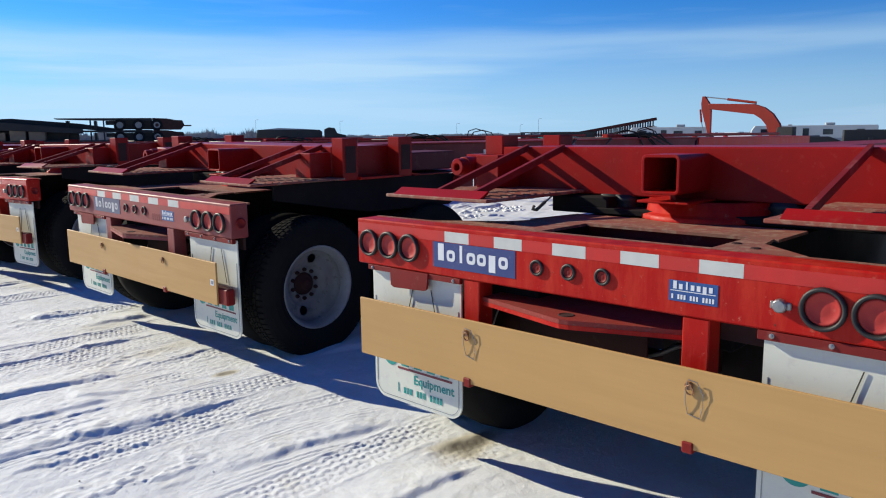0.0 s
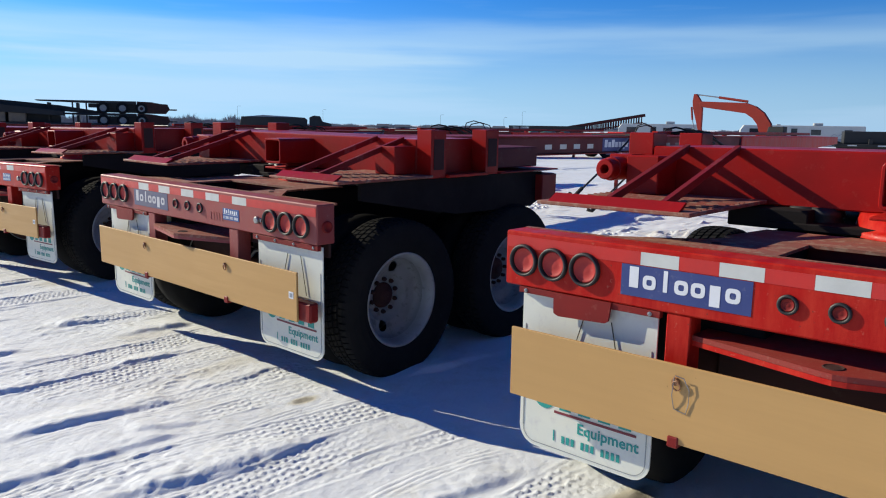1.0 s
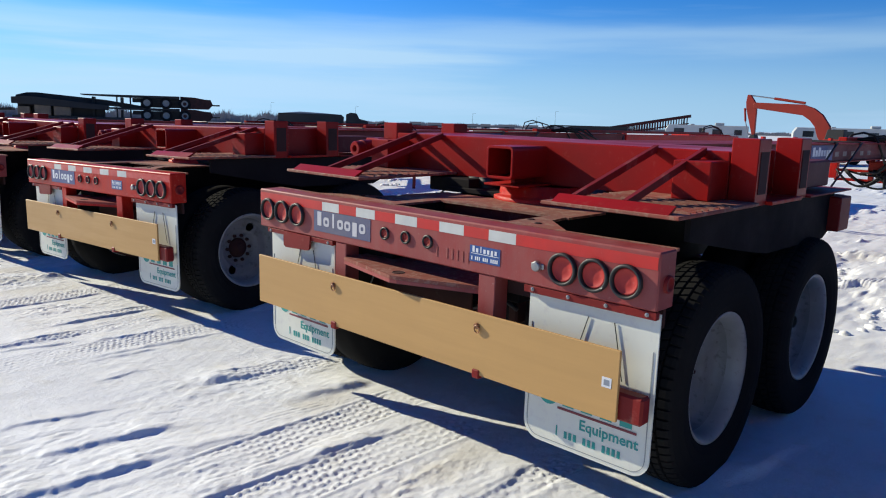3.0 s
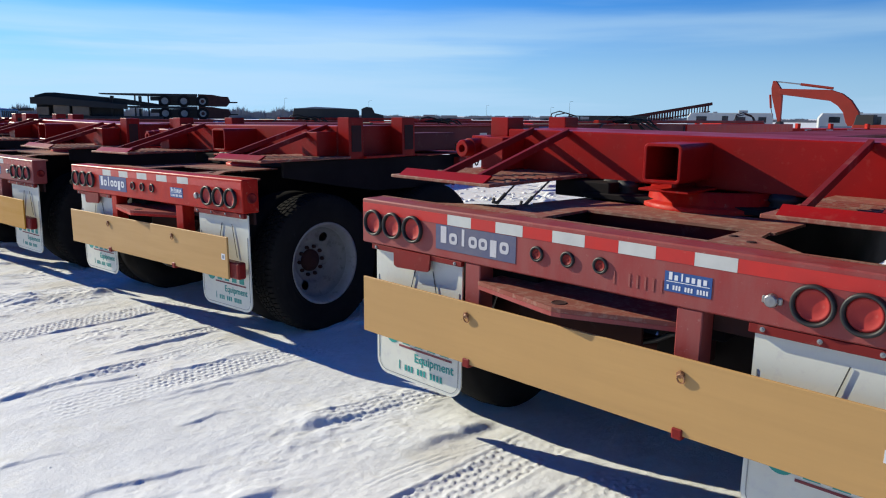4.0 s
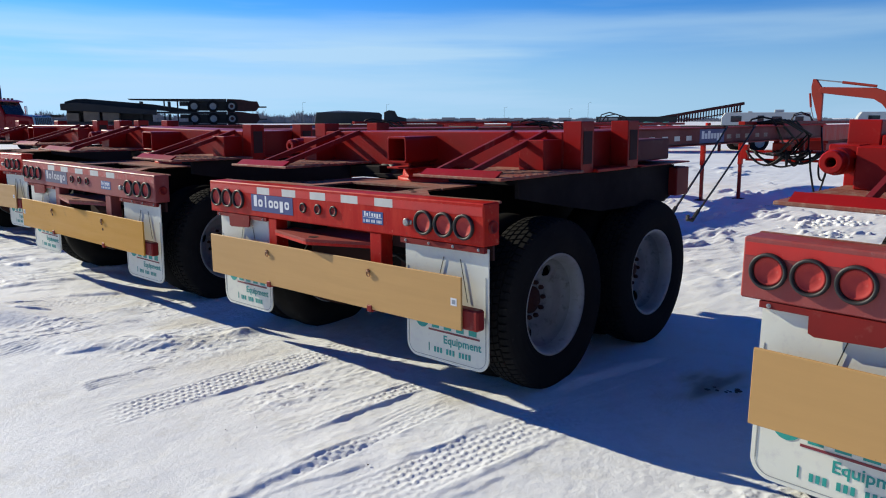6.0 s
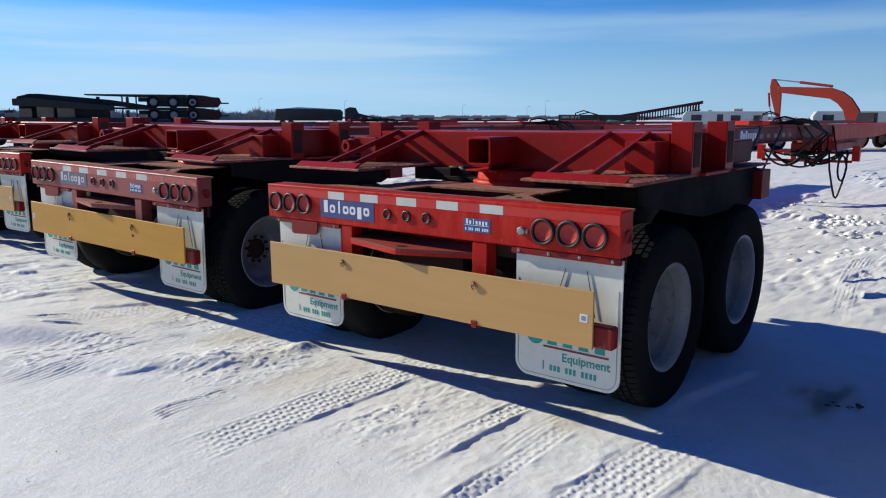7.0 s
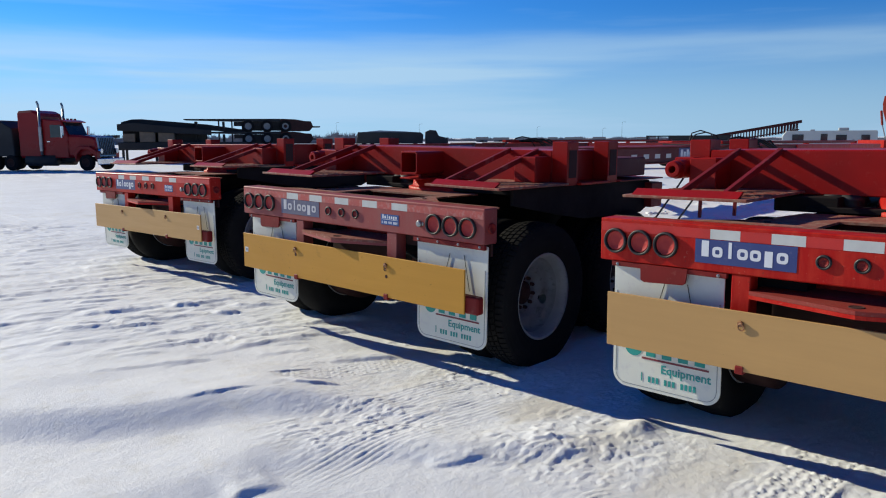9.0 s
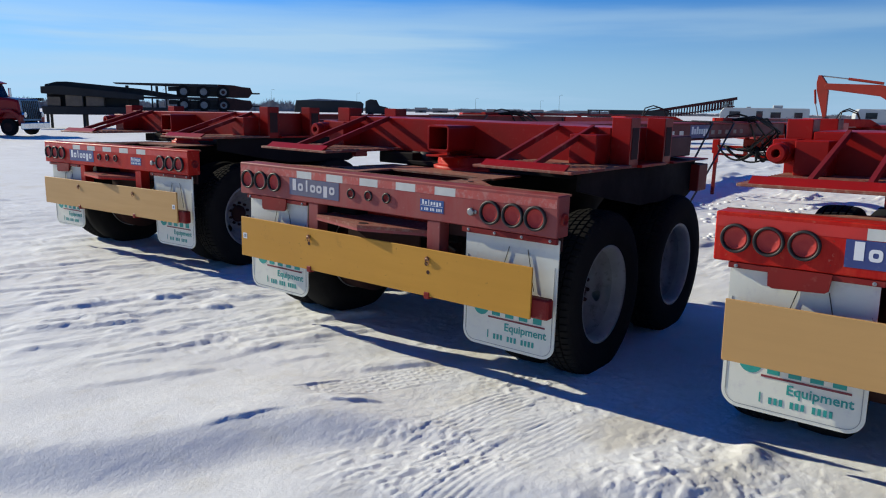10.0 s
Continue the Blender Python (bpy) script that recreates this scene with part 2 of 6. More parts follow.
M["tape_grimy"] = worn("grimy_reflective_tape", (0.22, 0.20, 0.17), (0.16, 0.12, 0.10), (0.1, 0.05, 0.04), (0.5, 0.7), 8.0, 40.0, 0.6, 0.5)
M["tape_red"] = worn("red_reflective_tape", (0.56, 0.022, 0.013), (0.48, 0.020, 0.013), (0.55, 0.14, 0.10), (0.3, 0.45), 8.0, 60.0, 0.3, 0.62)
M["navy"] = worn("navy_sign_vinyl", (0.026, 0.043, 0.17), (0.035, 0.055, 0.19), (0.12, 0.13, 0.22), (0.4, 0.55), 6.0, 30.0, 0.5, 0.58)
M["blue"] = worn("blue_sign_vinyl", (0.02, 0.075, 0.26), (0.025, 0.08, 0.24), (0.12, 0.2, 0.4), (0.35, 0.5), 6.0, 40.0, 0.3, 0.6)
M["white"] = worn("white_print", (0.74, 0.75, 0.76), (0.66, 0.67, 0.68), (0.45, 0.45, 0.46), (0.45, 0.6), 7.0, 50.0, 0.3, 0.62)
M["print_dusty"] = worn("dusty_white_print", (0.56, 0.55, 0.56), (0.48, 0.46, 0.47), (0.2, 0.15, 0.15), (0.5, 0.7), 7.0, 50.0, 0.3, 0.6)
M["teal"] = worn("teal_print", (0.01, 0.27, 0.23), (0.015, 0.30, 0.26), (0.08, 0.33, 0.3), (0.45, 0.6), 9.0, 60.0, 0.4, 0.6)
M["maroon"] = worn("dark_red_print", (0.20, 0.02, 0.03), (0.17, 0.02, 0.03), (0.25, 0.1, 0.1), (0.45, 0.6), 9.0, 60.0, 0.3)
M["steel"] = worn("zinc_plated_steel", (0.38, 0.38, 0.37), (0.27, 0.265, 0.26), (0.30, 0.24, 0.2), (0.3, 0.5), 12.0, 60.0, 0.4, metal=0.85)
M["hose"] = worn("black_hose", (0.007, 0.007, 0.007), (0.011, 0.011, 0.011), (0.05, 0.05, 0.05), (0.45, 0.65), 5.0, 40.0, 0.25, spec=0.25)
M["orange"] = worn("orange_machine_paint", (0.29, 0.030, 0.017), (0.23, 0.025, 0.015), (0.25, 0.06, 0.03), (0.4, 0.6), 0.8, 5.0, 0.4, spec=0.2)
M["rv"] = worn("off_white_caravan_skin", (0.50, 0.515, 0.49), (0.43, 0.445, 0.43), (0.36, 0.36, 0.35), (0.4, 0.55), 0.6, 4.0, 0.3)
M["rv_stripe"] = worn("grey_caravan_stripe", (0.20, 0.23, 0.27), (0.25, 0.27, 0.3), (0.3, 0.3, 0.3), (0.4, 0.55), 0.9, 5.0, 0.3)
M["dark"] = worn("dark_weathered_steel", (0.012, 0.013, 0.014), (0.020, 0.019, 0.018), (0.05, 0.04, 0.035), (0.6, 0.85), 0.7, 6.0, 0.4)
M["truck"] = worn("truck_red_paint", (0.29, 0.010, 0.011), (0.24, 0.009, 0.011), (0.32, 0.08, 0.07), (0.25, 0.4), 0.8, 7.0, 0.25, spec=0.25)
M["chrome_dark"] = worn("smoked_chrome", (0.20, 0.23, 0.28), (0.14, 0.16, 0.20), (0.1, 0.1, 0.1), (0.2, 0.35), 2.0, 15.0, 0.3, metal=1.0)
M["chrome"] = worn("chrome", (0.72, 0.73, 0.75), (0.6, 0.61, 0.63), (0.4, 0.4, 0.4), (0.12, 0.25), 2.0, 15.0, 0.3, metal=1.0)
# twigs paled to grey: distance haze is put into their colour
M["bark"] = worn("haze_grey_twigs", (0.24, 0.235, 0.24), (0.30, 0.295, 0.30), (0.2, 0.18, 0.16), (0.8, 0.9), 0.05, 0.4, 0.4)
M["shed"] = worn("grey_building_cladding", (0.14, 0.15, 0.17), (0.10, 0.11, 0.13), (0.22, 0.22, 0.22), (0.6, 0.8), 0.1, 0.8, 0.4)
M["plank"] = worn("weathered_plank", (0.20, 0.15, 0.10), (0.14, 0.11, 0.08), (0.08, 0.06, 0.05), (0.7, 0.85), 1.5, 12.0, 0.4)


def glass_dark():
    m, n, l, b = material("dark_window_glass", 0.06, 0.0, 0.6)
    f = noise_fac(n, l, 2.0, 3.0)
    l.new(blend(n, l, f, (0.015, 0.018, 0.022), (0.03, 0.034, 0.04)), b.inputs["Base Color"])
    return m


def flap_plastic():
    m, n, l, b = material("translucent_white_plastic", 0.45)
    out = n["Material Output"]
    f1 = noise_fac(n, l, 3.0, 5.0, 0.6, 0.3, 0.75)
    f2 = noise_fac(n, l, 22.0, 5.0, 0.6, 0.55, 0.75)
    c = blend(n, l, f1, (0.81, 0.815, 0.71), (0.74, 0.745, 0.645))
    c = blend(n, l, f2, c, (0.70, 0.69, 0.63))
    l.new(c, b.inputs["Base Color"])
    tr = n.new("ShaderNodeBsdfTranslucent")
    l.new(c, tr.inputs["Color"])
    mx = n.new("ShaderNodeMixShader")
    mx.inputs[0].default_value = 0.16
    l.new(b.outputs[0], mx.inputs[1])
    l.new(tr.outputs[0], mx.inputs[2])
    l.new(mx.outputs[0], out.inputs["Surface"])
    return m


def snow():
    m, n, l, b = material("packed_snow", 0.6)
    f1 = noise_fac(n, l, 0.55, 6.0, 0.6, 0.35, 0.7)
    f2 = noise_fac(n, l, 5.0, 6.0, 0.65, 0.52, 0.75)
    f3 = noise_fac(n, l, 0.22, 6.0, 0.65, 0.60, 0.72)
    c = blend(n, l, f1, (0.85, 0.87, 0.87), (0.77, 0.785, 0.775))
    c = blend(n, l, f2, c, (0.74, 0.74, 0.69))
    c = blend(n, l, f3, c, (0.68, 0.655, 0.57))
    f4 = noise_fac(n, l, 1.3, 7.0, 0.72, 0.64, 0.82)
    c = blend(n, l, f4, c, (0.64, 0.60, 0.50))
    # trodden dirt: yellowish where thin, dark brown where thick
    d = n.new("ShaderNodeAttribute")
    d.attribute_name = "dirt"
    for lo, hi, col in ((0.0, 0.55, (0.62, 0.575, 0.455)), (0.5, 1.0, (0.075, 0.06, 0.045))):
        r = n.new("ShaderNodeMapRange")
        r.inputs["From Min"].default_value, r.inputs["From Max"].default_value = lo, hi
        l.new(d.outputs["Fac"], r.inputs["Value"])
        c = blend(n, l, r.outputs["Result"], c, col)
    l.new(c, b.inputs["Base Color"])
    b.inputs["Subsurface Weight"].default_value = 0.0
    g1 = noise_fac(n, l, 38.0, 8.0, 0.74, 0.25, 0.75)
    bump(n, l, b, g1, 0.46, 0.006)
    b.inputs["Specular IOR Level"].default_value = 0.25
    return m


M["glass"] = glass_dark()
M["flap"] = flap_plastic()
M["snow"] = snow()


# ---- building helpers ----
def part(name, bm, mat, parent=None, label="", smooth=False, m=None):
    me = bpy.data.meshes.new(name)
    bm.to_mesh(me)
    bm.free()
    if smooth:
        me.polygons.foreach_set("use_smooth", [True] * len(me.polygons))
    me.materials.append(M[mat] if isinstance(mat, str) else mat)
    ob = new(name, me)
    if parent is not None:
        ob.parent = parent
    if m is not None:
        ob.matrix_basis = m
    if label:
        ob["label"] = label
    return ob


def thing(name, m, label, category, group="", kind=""):
    ob = new(name)
    ob.empty_display_size = 0.2
    ob.matrix_basis = m
    return tagged(ob, label, category, group, kind)


def box(x0, x1, y0, y1, z0, z1, bev=0.0, bm=None):
    bm = bm or bmesh.new()
    r = bmesh.ops.create_cube(bm, size=1.0)["verts"]
    for v in r:
        v.co = Vector(((x0 + x1) / 2 + v.co.x * (x1 - x0), (y0 + y1) / 2 + v.co.y * (y1 - y0), (z0 + z1) / 2 + v.co.z * (z1 - z0)))
    if bev:
        es = list({e for v in r for e in v.link_edges})
        bmesh.ops.bevel(bm, geom=es, offset=bev, segments=1, affect='EDGES')
    return bm


def ubox(u0, u1, v0, v1, z0, z1, bev=0.004, bm=None):
    """A box in a trailer's own directions: u to its right as seen from behind, v forwards, z up."""
    return box(v0, v1, -u1, -u0, z0, z1, bev, bm)


def prism(pts, depth, way="x", at=0.0, bev=0.0, bm=None):
    """A flat outline given thickness. way x: pts are (y, z); y: (x, z); z: (x, y)."""
    bm = bm or bmesh.new()
    put = {"x": lambda a, b, d: (d, a, b), "y": lambda a, b, d: (a, d, b), "z": lambda a, b, d: (a, b, d)}[way]
    lo = [bm.verts.new(put(a, b, at)) for a, b in pts]
    hi = [bm.verts.new(put(a, b, at + depth)) for a, b in pts]
    n = len(pts)
    fs = [bm.faces.new(lo[::-1]), bm.faces.new(hi)]
    fs += [bm.faces.new((lo[i], lo[(i + 1) % n], hi[(i + 1) % n], hi[i])) for i in range(n)]
    bmesh.ops.recalc_face_normals(bm, faces=fs)
    if bev:
        bmesh.ops.bevel(bm, geom=list({e for f in fs for e in f.edges}), offset=bev, segments=1, affect='EDGES')
    return bm


def lathe(profile, segs, axis="y", bm=None, close=False, skip=None):
    """Turns (radius, along) pairs round an axis."""
    bm = bm or bmesh.new()
    rings = []
    for i in range(segs):
        a = 2 * math.pi * i / segs
        c, s = math.cos(a), math.sin(a)
        ring = []
        for j, (r, w) in enumerate(profile):
            co = {"y": (r * c, w, r * s), "z": (r * c, r * s, w), "x": (w, r * c, r * s)}[axis]
            ring.append(bm.verts.new(co))
        rings.append(ring)
    m = len(profile)
    for i in range(segs):
        a, b = rings[i], rings[(i + 1) % segs]
        for j in range(m if close else m - 1):
            if skip and skip(i, j):
                continue
            k = (j + 1) % m
            bm.faces.new((a[j], a[k], b[k], b[j]))
    bmesh.ops.recalc_face_normals(bm, faces=list(bm.faces))
    return bm


def rod(a, b, r, segs=8, bm=None, r2=None):
    """A straight round bar from a to b, closed at both ends."""
    bm = bm or bmesh.new()
    a, b = Vector(a), Vector(b)
    q = (b - a).to_track_quat("Z", "Y").to_matrix()
    lo, hi = [], []
    for i in range(segs):
        t = 2 * math.pi * i / segs
        d = q @ Vector((math.cos(t), math.sin(t), 0))
        lo.append(bm.verts.new(a + d * r))
        hi.append(bm.verts.new(b + d * (r if r2 is None else r2)))
    for i in range(segs):
        j = (i + 1) % segs
        bm.faces.new((lo[i], lo[j], hi[j], hi[i]))
    bm.faces.new(lo[::-1])
    bm.faces.new(hi)
    return bm


def tube(points, r, segs=6, bm=None):
    """A bent round bar or hose through points."""
    bm = bm or bmesh.new()
    pts = [Vector(p) for p in points]
    rings = []
    for i, p in enumerate(pts):
        d = (pts[min(i + 1, len(pts) - 1)] - pts[max(i - 1, 0)]).normalized()
        q = d.to_track_quat("Z", "Y").to_matrix()
        rings.append([bm.verts.new(p + q @ Vector((math.cos(2 * math.pi * k / segs) * r, math.sin(2 * math.pi * k / segs) * r, 0))) for k in range(segs)])
    for a, b in zip(rings, rings[1:]):
        for k in range(segs):
            j = (k + 1) % segs
            bm.faces.new((a[k], a[j], b[j], b[k]))
    bm.faces.new(rings[0][::-1])
    bm.faces.new(rings[-1])
    return bm


def beam(a, b, w, h, bm=None):
    """A straight square-edged bar from a to b, w across and h deep."""
    bm = bm or bmesh.new()
    a, b = Vector(a), Vector(b)
    d = (b - a).normalized()
    side = d.cross(Vector((0, 0, 1)))
    side = side.normalized() if side.length > 1e-4 else Vector((0, 1, 0))
    up = side.cross(d).normalized()
    vs = [[bm.verts.new(p + side * w / 2 * i + up * h / 2 * j) for i, j in ((-1, -1), (1, -1), (1, 1), (-1, 1))] for p in (a, b)]
    for k in range(4):
        j = (k + 1) % 4
        bm.faces.new((vs[0][k], vs[0][j], vs[1][j], vs[1][k]))
    bm.faces.new(vs[0][::-1])
    bm.faces.new(vs[1])
    bmesh.ops.recalc_face_normals(bm, faces=list(bm.faces))
    return bm


def sag(a, b, drop, n=10):
    a, b = Vector(a), Vector(b)
    return [a.lerp(b, i / n) - Vector((0, 0, drop * 4 * (i / n) * (1 - i / n))) for i in range(n + 1)]


# ---- ground: one sheet of snow to the horizon ----
def lattice(x, y, seed):
    """Smooth value noise on a unit lattice, -1 to 1."""
    xi, yi = np.floor(x).astype(np.int64), np.floor(y).astype(np.int64)
    fx, fy = x - xi, y - yi
    fx, fy = fx * fx * fx * (fx * (fx * 6 - 15) + 10), fy * fy * fy * (fy * (fy * 6 - 15) + 10)

    def h(a, b):
        k = (a * 374761393 + b * 668265263 + seed * 144665) & 0x7fffffff
        k = ((k ^ (k >> 13)) * 1274126177) & 0x7fffffff
        return ((k ^ (k >> 16)) & 0xffff) / 32767.5 - 1.0
    return ((h(xi, yi) * (1 - fx) + h(xi + 1, yi) * fx) * (1 - fy) + (h(xi, yi + 1) * (1 - fx) + h(xi + 1, yi + 1) * fx) * fy)


def fbm(x, y, seed, octaves=4, gain=0.5):
    s, a = 0.0, 1.0
    for o in range(octaves):
        s = s + a * lattice(x * 2 ** o + 17.3 * o, y * 2 ** o - 9.1 * o, seed + o)
        a *= gain
    return s


def steps(*spans):
    """A run of coordinates: (start, end, step) spans joined end to end."""
    out = []
    for a, b, d in spans:
        n = max(1, round((b - a) / d))
        out += [a + (b - a) * i / n for i in range(n)]
    return np.array(out + [spans[-1][1]])


def smooth(a, b, v):
    t = np.clip((v - a) / (b - a), 0, 1)
    return t * t * (3 - 2 * t)


SNOW_Z = -0.045      # the packed surface between the wheels
# tyre prints: ends of the middle line, width, depth of the tread
PRINTS = [
    (1.05, 10.06, 2.80, 10.20, 0.27, 0.0075), (1.20, 8.37, 2.95, 8.40, 0.30, 0.0070), (1.30, 8.76, 2.50, 8.90, 0.10, 0.0070), (1.60, 9.19, 2.65, 9.26, 0.12, 0.0075),
    (2.15, 7.29, 3.00, 7.20, 0.20, 0.0060), (1.40, 6.24, 3.05, 6.36, 0.27, 0.0065), (1.35, 5.84, 2.85, 5.86, 0.28, 0.0075), (1.75, 5.19, 2.85, 5.18, 0.16, 0.0070),
    (1.95, 4.88, 2.80, 4.84, 0.16, 0.0060), (1.85, 4.43, 2.80, 4.30, 0.26, 0.0070), (1.15, 3.97, 2.45, 4.04, 0.26, 0.0065), (1.70, 3.86, 2.85, 3.76, 0.13, 0.0065),
    (1.00, 3.02, 2.90, 3.02, 0.26, 0.0060), (1.20, 13.02, 2.10, 12.78, 0.24, 0.0085), (2.30, 11.40, 2.95, 11.38, 0.24, 0.0045), (2.50, 2.66, 3.10, 2.60, 0.24, 0.0050),
]
# close fine ribs left by sliding tyres: ends, width, height
RIBS = [
    (0.80, 4.66, 1.95, 4.62, 0.14, 0.0065), (0.70, 4.24, 2.20, 4.08, 0.12, 0.0060), (1.10, 5.20, 2.00, 5.08, 0.12, 0.0055), (1.50, 3.28, 2.70, 3.12, 0.14, 0.0060),
    (6.20, 6.60, 10.5, 4.80, 0.22, 0.0100), (6.00, 7.60, 10.5, 5.90, 0.20, 0.0080), (6.20, 11.4, 10.0, 9.60, 0.20, 0.0080), (5.60, 8.60, 8.60, 9.20, 0.22, 0.0080),
    (0.55, 11.70, 2.05, 11.86, 0.30, 0.0050), (1.30, 12.20, 2.10, 12.26, 0.26, 0.0060), (0.90, 11.98, 2.00, 11.98, 0.16, 0.0045), (1.05, 10.64, 1.42, 10.63, 0.15, 0.0110),
    (1.36, 10.70, 1.66, 10.66, 0.13, 0.0090), (2.00, 9.00, 2.90, 9.04, 0.12, 0.0035), (2.00, 4.60, 2.80, 4.55, 0.12, 0.0040), (1.90, 3.56, 2.80, 3.50, 0.14, 0.0045),
    (0.90, 4.50, 1.70, 4.56, 0.10, 0.0060), (1.90, 6.60, 2.75, 6.52, 0.10, 0.0040),
]
# wind-cut or wheel-cut ledges, steep on the side away from the sun: ends, height
LEDGES = [
    (1.05, 9.93, 2.62, 10.02, 0.012), (1.60, 8.20, 2.75, 8.22, 0.010), (1.70, 8.55, 2.70, 8.58, 0.010), (0.75, 8.74, 2.05, 8.87, 0.020), (1.62, 9.14, 2.60, 9.21, 0.018),
    (2.00, 7.31, 2.72, 7.20, 0.028), (0.70, 6.08, 1.75, 6.00, 0.024), (1.70, 6.02, 2.70, 6.02, 0.010), (0.90, 5.34, 2.12, 5.17, 0.024), (2.10, 5.26, 2.75, 5.27, 0.012),
    (0.60, 4.76, 1.88, 4.75, 0.024), (0.50, 4.38, 2.55, 4.14, 0.034), (0.90, 4.08, 1.80, 3.91, 0.016), (1.60, 3.43, 2.90, 3.20, 0.026), (0.75, 6.53, 1.60, 6.45, 0.022),
    (0.90, 6.87, 1.70, 6.82, 0.020), (2.25, 6.77, 2.90, 6.66, 0.030), (1.58, 4.92, 1.98, 4.80, 0.024), (1.50, 6.49, 2.68, 6.40, 0.012), (1.60, 8.18, 2.18, 8.12, 0.010),
    (1.00, 8.70, 1.80, 8.66, 0.010), (0.95, 7.31, 1.58, 7.25, 0.013), (1.00, 2.68, 2.80, 2.50, 0.020), (0.25, 11.74, 0.52, 11.69, 0.026), (0.45, 12.93, 1.02, 12.81, 0.012),
    (1.62, 13.20, 2.14, 12.92, 0.026), (1.15, 12.84, 1.45, 12.70, 0.014), (1.36, 15.60, 1.80, 15.54, 0.032), (1.55, 15.06, 1.86, 14.92, 0.026), (1.86, 15.24, 2.18, 15.05, 0.026),
    (0.90, 14.30, 1.75, 14.16, 0.012), (0.40, 14.36, 1.00, 14.30, 0.012), (1.10, 11.40, 1.42, 11.30, 0.016), (1.65, 11.28, 1.92, 11.12, 0.014), (1.30, 13.62, 1.75, 13.50, 0.014),
    (3.05, 8.66, 4.30, 8.58, 0.030), (3.05, 4.62, 4.20, 4.52, 0.026), (3.00, 12.70, 4.10, 12.80, 0.026),
]


def loose_ledges():
    """Small wind ridges: rows of them far along the row, a few stray ones near by."""
    rnd = random.Random(41)
    out = []
    for k in range(430):
        y = 13.7 + 11.0 * rnd.random() ** 1.3
        x = rnd.uniform(-2.2, 2.5)
        if y < 15.0 and x < 0.6:
            continue
        n, s = rnd.uniform(0.14, 0.50), rnd.uniform(-0.42, -0.02)
        out.append((x - n, y - s * n, x + n, y + s * n, rnd.uniform(0.006, 0.018)))
    for k in range(16):
        x, y, n, s = rnd.uniform(0.2, 2.4), rnd.uniform(2.6, 8.0), rnd.uniform(0.08, 0.22), rnd.uniform(-0.15, 0.1)
        out.append((x - n, y - s * n, x + n, y + s * n, rnd.uniform(0.005, 0.010)))
    return out


def strip(x, y, x0, y0, x1, y1, reach):
    """Which points lie near a line, how far across it, and how far along it (0 to 1)."""
    s = (y1 - y0) / (x1 - x0)
    sel = np.flatnonzero((x > x0 - 0.35) & (x < x1 + 0.35) & (np.abs(y - y0 - s * (x - x0)) < reach))
    return sel, x[sel], y[sel] - y0 - s * (x[sel] - x0), (x[sel] - x0) / (x1 - x0)


